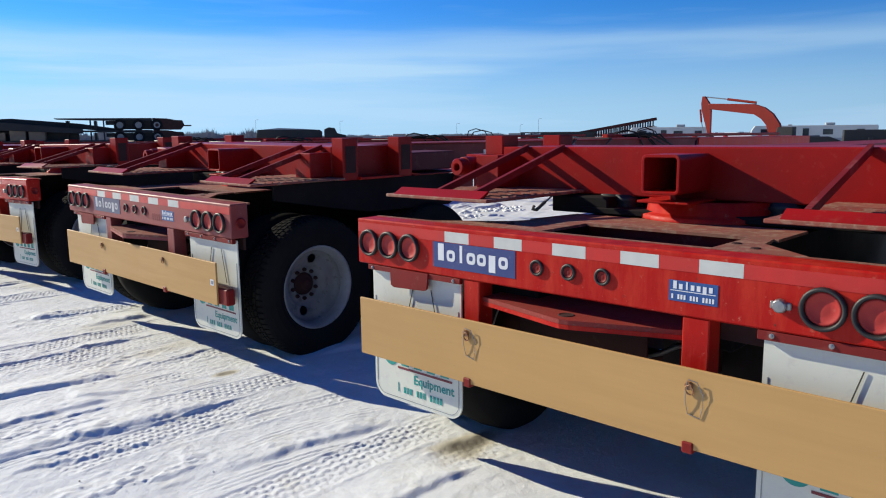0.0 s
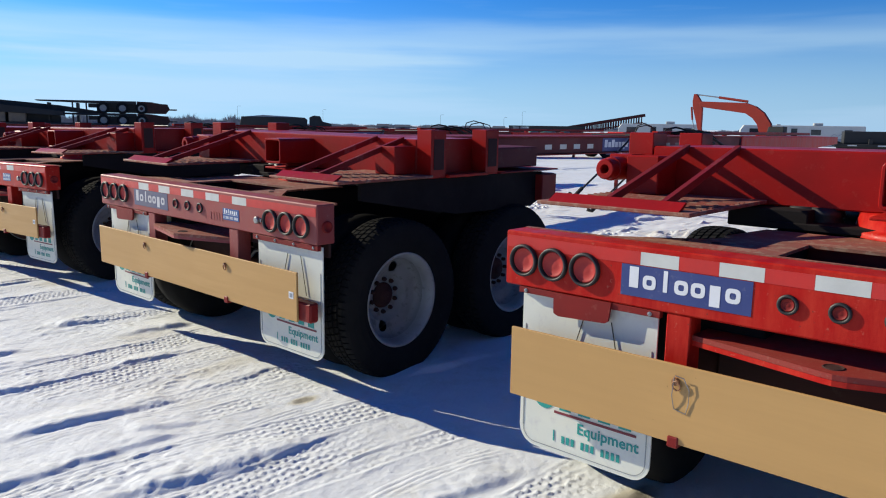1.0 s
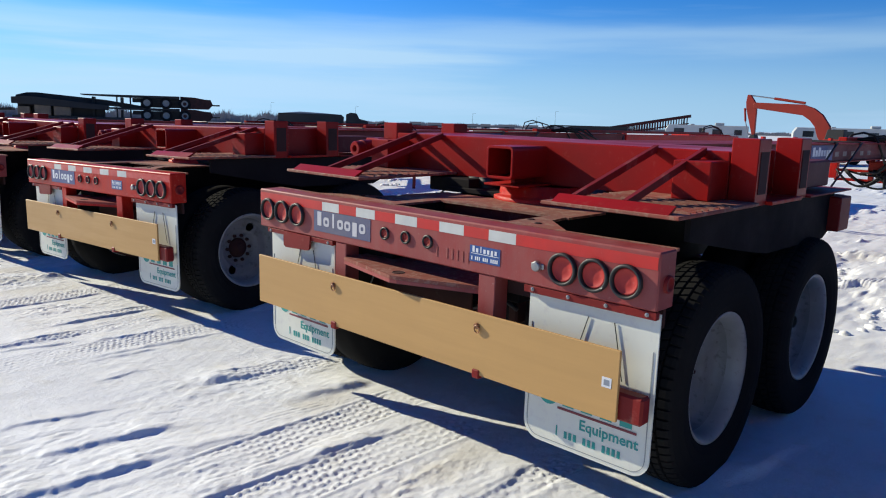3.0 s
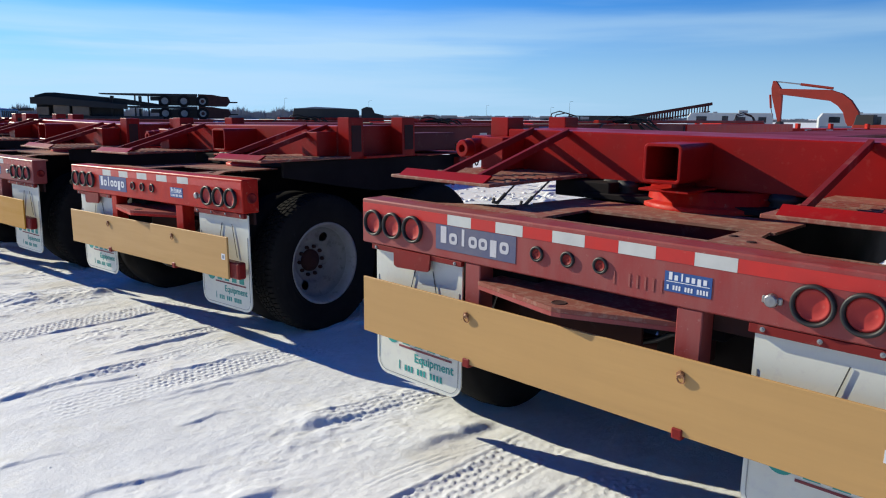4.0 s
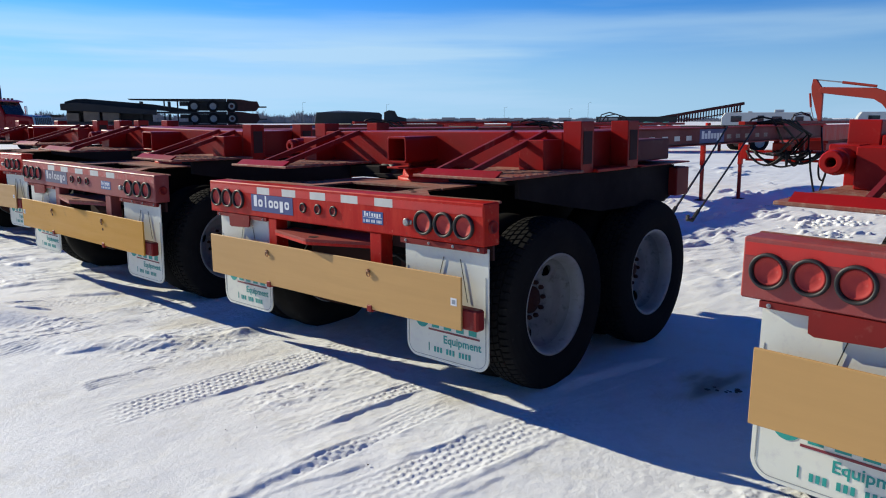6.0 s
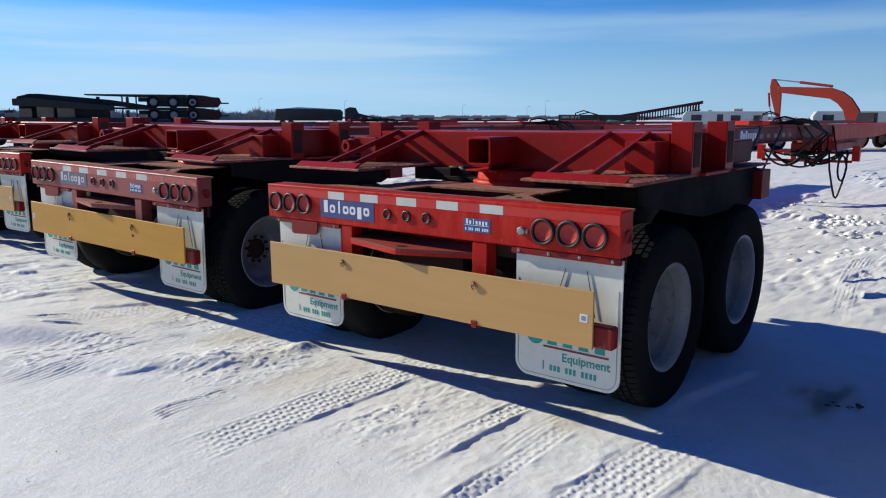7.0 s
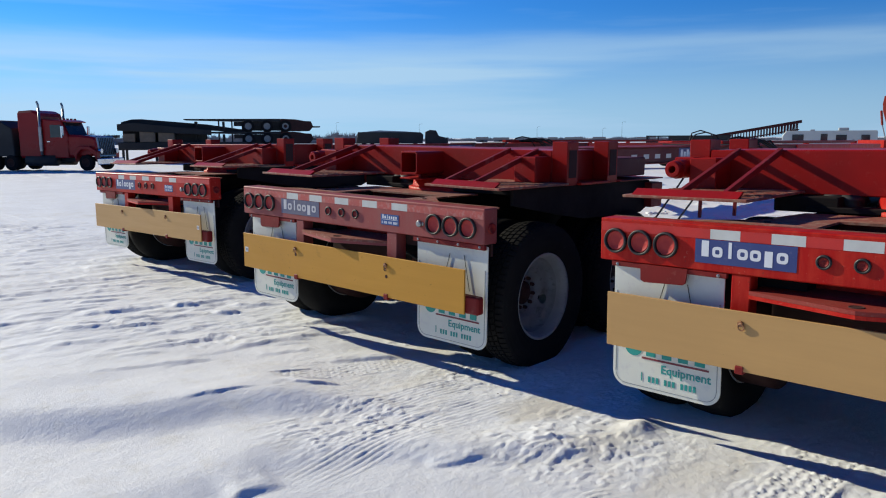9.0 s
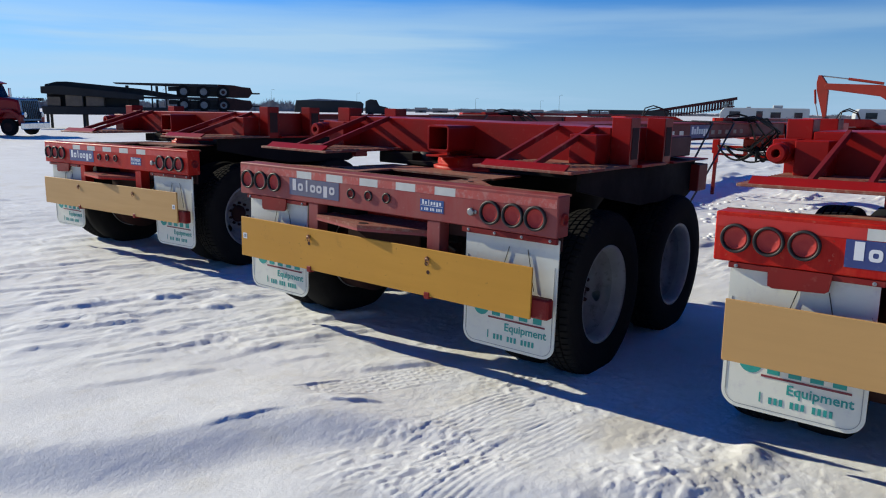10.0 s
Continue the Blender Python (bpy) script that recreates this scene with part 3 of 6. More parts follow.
def snow_height(x, y):
    # the fine relief fades out where nobody has driven
    worn_ = smooth(-2.6, -0.9, x)
    near = smooth(5.2, 3.2, x) * worn_
    z = 0.013 * fbm(x / 1.8, y / 1.8, 3, 3) + 0.0022 * worn_ * fbm(x / 0.30, y / 0.22, 9, 4, 0.6)
    # a little crust and thin wind ripples, drawn out along x, in patches
    crust = smooth(0.05, 0.5, fbm(x / 1.1, y / 0.8, 33, 3)) * near
    calm = np.maximum(smooth(11.2, 12.0, y + 0.4 * x) * smooth(15.4, 14.2, y) * smooth(1.5, 0.7, x), 0.85 * smooth(6.8, 7.6, y) * smooth(11.6, 11.2, y) * smooth(1.9, 1.3, x))
    rip = fbm(x / 0.45 + 0.4 * fbm(x, y, 51, 2), y / 0.11, 21, 3)
    z = z + (1 - calm) * near * (0.0030 * smooth(0.15, 0.5, rip) * crust + 0.0014 * fbm(x / 0.05, y / 0.036, 15, 2))
    rows = worn_ * smooth(13.6, 15.0, y) * smooth(3.0, 2.2, x) * smooth(40, 24, y)
    z = z + rows * (0.009 * smooth(0.05, 0.5, fbm(x / 0.75, (y + 0.25 * x) / 0.12, 23, 3)) * smooth(-0.3, 0.3, fbm(x / 1.5, y / 1.5, 25, 2)) + 0.004 * fbm(x / 0.15, y / 0.09, 27, 2))
    # crumbly patches where the crust is broken
    broken = np.zeros_like(x)
    for cx, cy, rx, ry in ((2.0, 9.66, 0.40, 0.20), (1.25, 4.52, 0.42, 0.16), (1.9, 11.1, 0.55, 0.45), (1.15, 12.05, 0.5, 0.35), (2.1, 5.5, 0.4, 0.14), (1.35, 14.2, 0.5, 0.22), (2.4, 12.2, 0.4, 0.4), (1.4, 3.6, 0.4, 0.15)):
        broken = np.maximum(broken, np.exp(-((x - cx) / rx) ** 4 - ((y - cy) / ry) ** 4))
    broken = np.maximum(broken * 0.8, 0.42 * smooth(0.35, 0.6, fbm(x / 0.8, y / 0.6, 87, 3)) * near * (1 - calm))
    z = z + broken * (0.0085 * smooth(0.15, 0.6, fbm(x / 0.085, y / 0.050, 93, 3, 0.6)) + 0.0025 * fbm(x / 0.035, y / 0.030, 95, 2))
    # smooth drifts in the open part: crest line, height, near and far fall, extent
    for x0, y0, s, h, fall, back, xa, xb in ((0.69, 12.80, -0.62, 0.085, 0.36, 1.30, -1.6, 1.40), (-0.2, 12.20, -0.10, 0.030, 0.35, 0.7, -2.0, 1.0), (1.12, 11.62, -0.58, 0.036, 0.24, 0.5, 0.6, 2.2), (0.3, 14.0, -0.3, 0.020, 0.4, 0.8, -1.5, 1.0)):
        d = y - y0 - s * (x - x0) - 0.10 * fbm(x / 0.9, y / 2.0, 63, 2)
        z = z + h * smooth(-fall, 0.03, d) * smooth(back, 0.0, d) * smooth(xa - 0.6, xa + 0.6, x) * smooth(xb + 0.22, xb - 0.45, x)
    z = z + 0.045 * np.exp(-((x - 2.31) / 0.11) ** 2 - ((y - 11.03) / 0.08) ** 2)
    # churned lumps beyond the trailers
    rough = smooth(4.6, 6.5, x) * smooth(40, 18, x)
    z = z + rough * (0.013 * np.abs(fbm(x / 0.7, y / 0.45, 71, 4, 0.62)) + 0.055 * smooth(5.5, 9.0, x) * smooth(0.50, 1.0, fbm(x / 1.5, y / 1.0, 77, 5, 0.66)) + 0.009 * smooth(0.2, 0.8, fbm(x / 0.22, y / 0.16, 79, 3, 0.6)) * smooth(-0.1, 0.5, fbm(x / 1.9, y / 1.4, 83, 2)))
    for k, (x0, y0, x1, y1, h) in enumerate(LEDGES + loose_ledges()):
        sel, xs, d, t = strip(x, y, x0, y0, x1, y1, 0.7)
        if not len(sel):
            continue
        q = y0 * 13.7 + x0 * 5.1
        d = d - 0.030 * lattice(xs / 0.27, xs * 0 + q, 13) - 0.012 * lattice(xs / 0.07, xs * 0 + q, 14)
        tail = smooth(0.0, 0.55, 1 - np.abs(2 * t - 1 + 0.2 * lattice(xs / 0.2, xs * 0 + q, 19)))
        along = tail * (0.75 + 0.35 * lattice(xs / 0.25, xs * 0 + q, 17) + 0.15 * lattice(xs / 0.05, d / 0.05 + q, 18))
        fall = 0.14 + 7.0 * h
        z[sel] += h * along * (smooth(-h * (0.4 + 66.0 * h) - 0.010, 0.0, d) * smooth(fall, -0.02, d) - 0.16 * np.exp(-((d + 0.06) / 0.05) ** 2))
    for x0, y0, x1, y1, w, h in PRINTS:
        sel, xs, d, t = strip(x, y, x0, y0, x1, y1, w)
        d = d - 0.02 * lattice(xs / 0.9, xs * 0 + y0, 5)
        on = smooth(-0.08, 0.10, t) * smooth(1.08, 0.92, t) * (0.45 + 0.55 * smooth(-0.55, 0.05, fbm(xs / 0.5, d / 0.3, int(y0 * 100), 2)))
        inside = smooth(w / 2 + 0.012, w / 2 - 0.012, np.abs(d)) * on
        n = max(2, round(w / 0.052))
        saw = np.abs((xs / 0.085) % 1.0 - 0.5) * 2 - 0.5
        c = d / w * n + 0.5 * n
        line = np.abs((c + 0.42 * saw) % 1.0 - 0.5) * w / n
        gap = smooth(-0.25, 0.35, np.sin(2 * math.pi * (xs / 0.0425 + 0.5 * np.floor(c + 0.42 * saw))))
        rim = np.exp(-((np.abs(d) - w / 2 - 0.012) / 0.012) ** 2) * on * (0.6 + 0.6 * lattice(xs / 0.10, xs * 0 + y0, 91))
        z[sel] += -z[sel] * 0.35 * inside - 0.004 * inside + 1.25 * h * inside * smooth(0.0135, 0.002, line) * (0.30 + 0.70 * gap) + 0.006 * rim
    for x0, y0, x1, y1, w, h in RIBS:
        sel, xs, d, t = strip(x, y, x0, y0, x1, y1, w)
        bow = d + 0.05 * (2 * t - 1) ** 2
        on = smooth(-0.05, 0.15, t) * smooth(1.05, 0.85, t) * smooth(w / 2 + 0.02, w / 2 - 0.02, np.abs(bow))
        z[sel] += h * on * (0.4 + 0.6 * smooth(-0.3, 0.4, fbm(xs / 0.25, bow / 0.06, 29, 2))) * smooth(0.1, 0.9, np.sin(2 * math.pi * bow / 0.036))
    # the yard falls away gently far off
    return z + SNOW_Z - 0.25 * smooth(25, 80, x) - 0.45 * smooth(22, 60, y) * smooth(90, 30, x)


def snow_dirt(x, y):
    """Mud and yellowish road dirt trodden into the snow beside the wheels, 0 to 1."""
    f = np.zeros_like(x)
    for cx, cy, rx, ry, a in ((2.82, 2.72, 0.22, 0.12, 0.9), (2.50, 4.70, 0.07, 0.04, 0.75), (2.15, 11.58, 0.35, 0.16, 0.34), (2.05, 11.02, 0.4, 0.14, 0.24), (3.95, 8.12, 0.34, 0.15, 0.80), (2.6, 8.95, 0.25, 0.12, 0.24),
                              (2.55, 5.55, 0.4, 0.12, 0.24), (2.45, 6.6, 0.3, 0.1, 0.24), (1.9, 12.45, 0.3, 0.12, 0.24), (2.0, 10.5, 0.5, 0.2, 0.22), (2.3, 12.9, 0.3, 0.15, 0.24)):
        u, v = (x - cx) / rx, (y - cy) / ry
        f = np.maximum(f, a * smooth(1.5, 0.1, np.sqrt(u * u + v * v) + 0.45 * fbm(x / 0.22, y / 0.12, 45, 3)))
    return f


def ground():
    xs = steps((-4000, -800, 800), (-800, -120, 170), (-120, -20, 20), (-20, -4, 1.6), (-4, -1.0, 0.1), (-1.0, 0.7, 0.025), (0.7, 2.9, 0.0105), (2.9, 3.2, 0.022), (3.2, 8.5, 0.06),
               (8.5, 16, 0.09), (16, 24, 0.2), (24, 60, 1.5), (60, 160, 10), (160, 800, 80), (800, 4500, 600))
    ys = steps((-4000, -800, 800), (-800, -120, 170), (-120, -20, 20), (-20, -2, 1.0), (-2, 2.2, 0.1), (2.2, 3.0, 0.016), (3.0, 13.3, 0.0100), (13.3, 17.5, 0.024), (17.5, 25, 0.06),
               (25, 60, 0.8), (60, 160, 6), (160, 800, 80), (800, 4500, 600))
    gx, gy = np.meshgrid(xs, ys, indexing="ij")
    gz = snow_height(gx.ravel(), gy.ravel())
    co = np.stack([gx.ravel(), gy.ravel(), gz], 1)
    nx, ny = len(xs), len(ys)
    i = (np.arange(nx - 1)[:, None] * ny + np.arange(ny - 1)[None, :]).ravel()
    quads = np.stack([i, i + ny, i + ny + 1, i + 1], 1)
    me = bpy.data.meshes.new("ground")
    me.vertices.add(len(co))
    me.vertices.foreach_set("co", co.ravel())
    me.loops.add(quads.size)
    me.loops.foreach_set("vertex_index", quads.ravel())
    me.polygons.add(len(quads))
    me.polygons.foreach_set("loop_start", np.arange(0, quads.size, 4))
    me.polygons.foreach_set("use_smooth", np.ones(len(quads), bool))
    me.update(calc_edges=True)
    me.materials.append(M["snow"])
    me.attributes.new("dirt", 'FLOAT', 'POINT').data.foreach_set("value", snow_dirt(co[:, 0], co[:, 1]).astype(np.float32))
    return tagged(new("ground", me), "packed white snow with tyre tracks and wind drifts", "ground", kind="structure")


ground()


# ---- the row of trailer dollies ----
def lamp(parent, u, z, r, lens_r):
    d = 0.020 if r > 0.05 else 0.011
    g = part("lamp", lathe([(lens_r, 0.002), (lens_r + 0.001, -0.6 * d), (lens_r + 0.004, -0.95 * d), (r - 0.004, -d), (r, -0.7 * d), (r, 0.002)], 32), "black", parent, "round lamp in a black rubber grommet", True,
             pose(0, -u, z, 0, 0, -90))
    part("lens", lathe([(0.0005, -0.0045), (lens_r * 0.30, -0.0044), (lens_r * 0.34, -0.004), (lens_r * 0.80, -0.004), (lens_r * 0.84, -0.006), (lens_r * 0.96, -0.006), (lens_r + 0.002, 0.001)], 28), "lens" if r > 0.05 else "red_dull", g, "dull red lens", True)
    return g


def annulus(bm, v, u, z, ru, rz, hole):
    """A flat rounded ring standing in the plane v."""
    n = 20
    ring = []
    for k in range(n):
        t = 2 * math.pi * k / n
        c, s = math.cos(t), math.sin(t)
        c, s = math.copysign(abs(c) ** 0.62, c), math.copysign(abs(s) ** 0.62, s)
        ring.append([bm.verts.new((v - e, -(u + ru * f * c), z + rz * f * s)) for f, e in ((1, 0), (1, 0.0012), (hole, 0.0012))])
    for k in range(n):
        a, b = ring[k], ring[(k + 1) % n]
        for j in (0, 1):
            bm.faces.new((a[j], a[j + 1], b[j + 1], b[j]))


def letters(parent, mat, v, u0, u1, z0, z1, shape, ring=False):
    """A printed word as plain shapes: its size and rhythm only. n small, t tall, d down, i a stroke."""
    n = len(shape)
    step = (u1 - u0) / n
    h = z1 - z0
    bm = bmesh.new()
    for i, c in enumerate(shape):
        a = u0 + i * step
        lo, hi = z0 + 0.22 * h, z0 + 0.74 * h
        if c == " ":
            continue
        if c == "i":
            ubox(a + step * 0.36, a + step * 0.62, v - 0.0012, v, lo, z1, 0, bm)
            continue
        p, q = a + step * 0.16, a + step * 0.76
        if ring and c == "n":
            annulus(bm, v, a + step * 0.47, (lo + hi) / 2, step * 0.42, (hi - lo) / 2, 0.42)
        else:
            ubox(p, q, v - 0.0012, v, z0 if c == "d" else lo, z1 if c == "t" else hi, 0, bm)
    return tagged(part("print", bm, mat, parent), kind="stuff")


def word(parent, mat, body, v, u, z, size):
    """Readable print on a rear-facing surface, in the built-in font."""
    txt = bpy.data.curves.new("print", 'FONT')
    txt.body, txt.size, txt.extrude, txt.resolution_u, txt.offset = body, size, 0.0005, 2, 0.0011
    tmp = bpy.data.objects.new("print", txt)
    scene.collection.objects.link(tmp)
    me = bpy.data.meshes.new_from_object(tmp)
    bpy.data.objects.remove(tmp)
    me.materials.clear()
    me.materials.append(M[mat])
    ob = new("print", me)
    ob.parent = parent
    ob.matrix_basis = pose(v, -u, z, 90, 0, -90)
    return ob


def tyre_mesh(blocks=72):
    """A road tyre: five ribs parted by grooves, the ribs cut across into blocks."""
    half = [(0.300, 0.098), (0.318, 0.115), (0.352, 0.126), (0.400, 0.131), (0.448, 0.128), (0.484, 0.121), (0.502, 0.112), (0.5105, 0.098), (0.516, 0.070),
            (0.501, 0.068), (0.501, 0.060), (0.518, 0.058), (0.519, 0.027), (0.503, 0.025), (0.503, 0.017), (0.520, 0.015)]
    prof = half + [(r, -w) for r, w in half[::-1]]
    n = len(prof)
    bm = bmesh.new()
    rings = []
    for k in range(blocks):
        for f, cut in ((0.0, 0), (0.74, 0), (0.78, 1), (0.96, 1)):
            ring = []
            for i, (r, w) in enumerate(prof):
                j = min(i, n - 1 - i)
                if cut and j >= 6 and j not in (9, 10, 13, 14):
                    r -= 0.006 if j == 6 else 0.011
                slant = 0.35 * (w / 0.05 if abs(w) < 0.062 else 0.0)
                a = 2 * math.pi * (k + f + slant) / blocks
                ring.append(bm.verts.new((r * math.cos(a), w, r * math.sin(a))))
            rings.append(ring)
    for a, b in zip(rings, rings[1:] + rings[:1]):
        for j in range(n - 1):
            bm.faces.new((a[j], a[j + 1], b[j + 1], b[j]))
    bmesh.ops.recalc_face_normals(bm, faces=list(bm.faces))
    return bm


def plain_tyre_mesh():
    return lathe([(0.300, 0.098), (0.352, 0.126), (0.400, 0.131), (0.484, 0.121), (0.510, 0.100), (0.519, 0.0), (0.510, -0.100), (0.484, -0.121), (0.400, -0.131), (0.352, -0.126), (0.300, -0.098)], 64)


def rim_mesh(segs=60):
    """A deep-dished steel disc wheel seen from its outer side (towards -y)."""
    prof = [(0.284, 0.12), (0.290, -0.085), (0.304, -0.098), (0.310, -0.104), (0.309, -0.110), (0.300, -0.109), (0.287, -0.096), (0.276, -0.078), (0.270, -0.052), (0.266, -0.030)]
    return lathe(prof, segs)


def disc_mesh(segs=120):
    """The dished wheel disc with two round hand holes."""
    key = [(0.266, -0.032), (0.262, -0.008), (0.252, 0.012), (0.238, 0.022), (0.205, 0.029), (0.172, 0.038), (0.152, 0.062), (0.140, 0.074), (0.128, 0.078), (0.090, 0.078), (0.084, 0.086), (0.083, 0.10)]
    prof = []
    for (r0, w0), (r1, w1) in zip(key, key[1:]):
        m = max(1, round(abs(r0 - r1) / 0.009))
        prof += [(r0 + (r1 - r0) * i / m, w0 + (w1 - w0) * i / m) for i in range(m)]
    prof.append(key[-1])
    R, H = 0.198, 0.036

    def off(x, z):
        return min(math.hypot(x - s * R, z) for s in (-1, 1))

    def hole(i, j):
        a, r = 2 * math.pi * (i + 0.5) / segs, (prof[j][0] + prof[j + 1][0]) / 2 if j + 1 < len(prof) else 0
        return off(r * math.cos(a), r * math.sin(a)) < H
    bm = lathe(prof, segs, skip=hole)
    for v in [v for v in bm.verts if v.is_boundary and 0.15 < math.hypot(v.co.x, v.co.z) < 0.255]:
        s = 1 if v.co.x > 0 else -1
        d = Vector((v.co.x - s * R, 0, v.co.z))
        k = H / d.length
        v.co.x, v.co.z = s * R + d.x * k, d.z * k
    bmesh.ops.delete(bm, geom=[v for v in bm.verts if not v.link_faces], context='VERTS')
    return bm


WHEEL = {}


def shared(key, make, name, mat, parent, label, soft, m=None):
    """A part whose mesh is made once and used by every wheel."""
    if key not in WHEEL:
        ob = part(name, make(), mat, parent, label, soft, m)
        WHEEL[key] = ob.data
        return ob
    ob = new(name, WHEEL[key])
    ob.parent = parent
    if m is not None:
        ob.matrix_basis = m
    if label:
        ob["label"] = label
    return ob


def wheel(parent, u, v, right=True, outer=True, turn=0.0, nuts=True):
    # the two wheels of a pair stand back to back
    m = pose(v, -u, 0.445, 0, turn, 0 if right == outer else 180)
    w = shared("rim", rim_mesh, "wheel", "rim", parent, "grey-white painted steel disc wheel", True, m)
    shared("tyre" if outer else "plain", tyre_mesh if outer else plain_tyre_mesh, "tyre", "tyre", w, "black treaded rubber tyre", not outer)
    shared("disc", disc_mesh, "wheel_disc", "disc", w, "grey wheel disc with two hand holes", True)
    if outer and nuts:
        hub = [(0.001, 0.030), (0.030, 0.031), (0.037, 0.035), (0.041, 0.046), (0.052, 0.052), (0.064, 0.055), (0.070, 0.060), (0.082, 0.068), (0.086, 0.090)]
        shared("hub", lambda: lathe(hub, 24), "hub", "under", w, "dark grimy wheel hub", True)
        for k in range(10):
            a = 2 * math.pi * (k + 0.3) / 10
            shared("nut", lambda: lathe([(0.001, -0.030), (0.009, -0.029), (0.0145, -0.020), (0.0145, 0.0)], 6), "wheel_nut", "under", w, "", False, Matrix.Translation((0.109 * math.cos(a), 0.079, 0.109 * math.sin(a))))
    return w


def jeep():
    """One trailer dolly, its rear face at v = 0 and its middle at u = 0."""
    J = thing("trailer_dolly", Matrix(), "red painted steel trailer dolly with tan rear board, standing on snow", "trailer", "row of parked trailer dollies")
    # rear cross beam and all that sits on it
    B = part("rear_beam", ubox(-1.32, 1.32, 0.0, 0.13, 0.886, 1.113, 0.006), "red", J, "worn bright red rear cross beam")
    part("flap_bracket", ubox(0.70, 1.318, 0.004, 0.03, 0.852, 0.884, 0.002), "red_dull", J, "dark red strip that clamps the mud flap")
    part("flap_bracket", ubox(-1.25, -0.62, 0.004, 0.03, 0.858, 0.884, 0.002), "red_dull", J, "dark red strip that clamps the mud flap")
    for u in (0.896, 1.044, 1.188):
        lamp(B, u, 0.982, 0.0690, 0.054)
    for u in (-1.224, -1.081, -0.935):
        lamp(B, u, 0.996, 0.0670, 0.053)
    for u in (-0.187, -0.034, 0.119):
        lamp(B, u, 0.986, 0.0335, 0.022)
    g = lathe([(0.0005, -0.006), (0.022, -0.005), (0.025, -0.012), (0.034, -0.012), (0.036, 0.002)], 20)
    part("side_lamp", g, "red_dull", B, "small round side lamp", True, pose(0.07, -1.32, 0.985, 0, 0, 0))
    for k, (a, b) in enumerate(((-0.705, -0.559), (-0.415, -0.266), (-0.113, 0.042), (0.193, 0.347), (0.496, 0.648))):
        part("reflective_tape", ubox(a, b, -0.0015, 0.0, 1.046, 1.094, 0), "tape_white", B, "white reflective tape")
    for a, b in ((-1.312, -0.705), (0.648, 1.312), (-0.559, -0.415), (-0.266, -0.113), (0.042, 0.193), (0.347, 0.496)):
        part("reflective_tape", ubox(a + 0.001, b - 0.001, -0.0014, 0.0, 1.046, 1.094, 0), "tape_red", B, "red reflective tape")
    s = part("sign_plate", ubox(-0.779, -0.299, -0.002, 0.0, 0.926, 1.043, 0), "navy", B, "navy blue maker's sign with white print")
    letters(s, "white", -0.002, -0.755, -0.330, 0.937, 1.037, "tninndn", True)
    s = part("sign_plate", ubox(0.389, 0.566, -0.002, 0.0, 0.938, 1.012, 0), "blue", B, "small blue sticker with white print")
    letters(s, "white", -0.002, 0.402, 0.553, 0.974, 1.010, "tninndn")
    letters(s, "white", -0.002, 0.398, 0.557, 0.939, 0.971, "n nnn nnn nnnn")
    part("sticker_rule", ubox(0.396, 0.559, -0.0030, -0.002, 0.9745, 0.977, 0), "white", s)
    # trailer plug
    pl = part("plug_socket", ubox(0.738, 0.804, -0.010, 0.0, 0.962, 0.988, 0.004), "steel", B, "zinc-plated plug socket with a lid", False)
    part("socket_lid", lathe([(0.001, -0.020), (0.018, -0.019), (0.022, -0.015), (0.024, 0.0)], 12), "steel", pl, "", False, pose(-0.006, -0.771, 0.975, 0, 0, -90))
    for u in (0.746, 0.925, 1.102, 1.280, -1.215, -1.02, -0.84, -0.66):
        part("bolt", lathe([(0.001, -0.006), (0.0055, -0.005), (0.006, -0.002), (0.009, -0.0015), (0.009, 0.004)], 8), "steel", J, "", False, pose(0.003, -u, 0.869, 0, 0, -90))
    # posts, hitch plate and cross plate behind
    for a, b in ((-0.595, -0.505), (0.440, 0.538)):
        part("post", ubox(a, b, 0.006, 0.10, 0.43, 0.886, 0.004), "red", J, "red square post under the beam")
    edge = [(0.050, -0.440), (-0.112, -0.02), (-0.119, 0.02), (-0.112, 0.06), (-0.005, 0.505)]
    part("hitch_plate", prism([(0.28, 0.505), (0.28, -0.440)] + edge, 0.018, "z", 0.797), "plate", J, "worn red-brown towing plate with a pin hole")
    part("hitch_lip", prism(edge + [(v + 0.016, y) for v, y in edge[::-1]], 0.018, "z", 0.778), "red", J, "bent red lip under the towing plate")
    # no real hole: a dark disc on the plate paints its shade
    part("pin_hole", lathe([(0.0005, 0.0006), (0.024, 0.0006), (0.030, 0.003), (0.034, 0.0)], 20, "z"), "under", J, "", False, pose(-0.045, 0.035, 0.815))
    part("cross_plate", ubox(-0.505, 0.440, 0.281, 0.295, 0.76, 0.950, 0.002), "red", J, "red web plate behind the towing plate")
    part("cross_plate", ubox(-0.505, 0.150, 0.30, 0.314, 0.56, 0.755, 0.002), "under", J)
    part("air_hose", tube([(0.34, -0.12, 0.60), (0.33, -0.20, 0.63), (0.31, -0.28, 0.68), (0.30, -0.36, 0.70), (0.31, -0.44, 0.66)], 0.012, 8), "black", J, "black air hose", True)
    part("valve_block", ubox(0.375, 0.430, 0.32, 0.40, 0.58, 0.74, 0.008), "under", J)
    # two dark backing sheets, added to fill the see-through gap with shade
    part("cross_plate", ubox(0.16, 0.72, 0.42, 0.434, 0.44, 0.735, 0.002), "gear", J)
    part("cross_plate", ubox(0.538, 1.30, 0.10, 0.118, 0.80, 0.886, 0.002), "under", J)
    # guard board on its tube
    part("guard_tube", ubox(-1.15, 1.325, -0.060, 0.004, 0.446, 0.560, 0.010), "red_dull", J, "red square underrun tube")
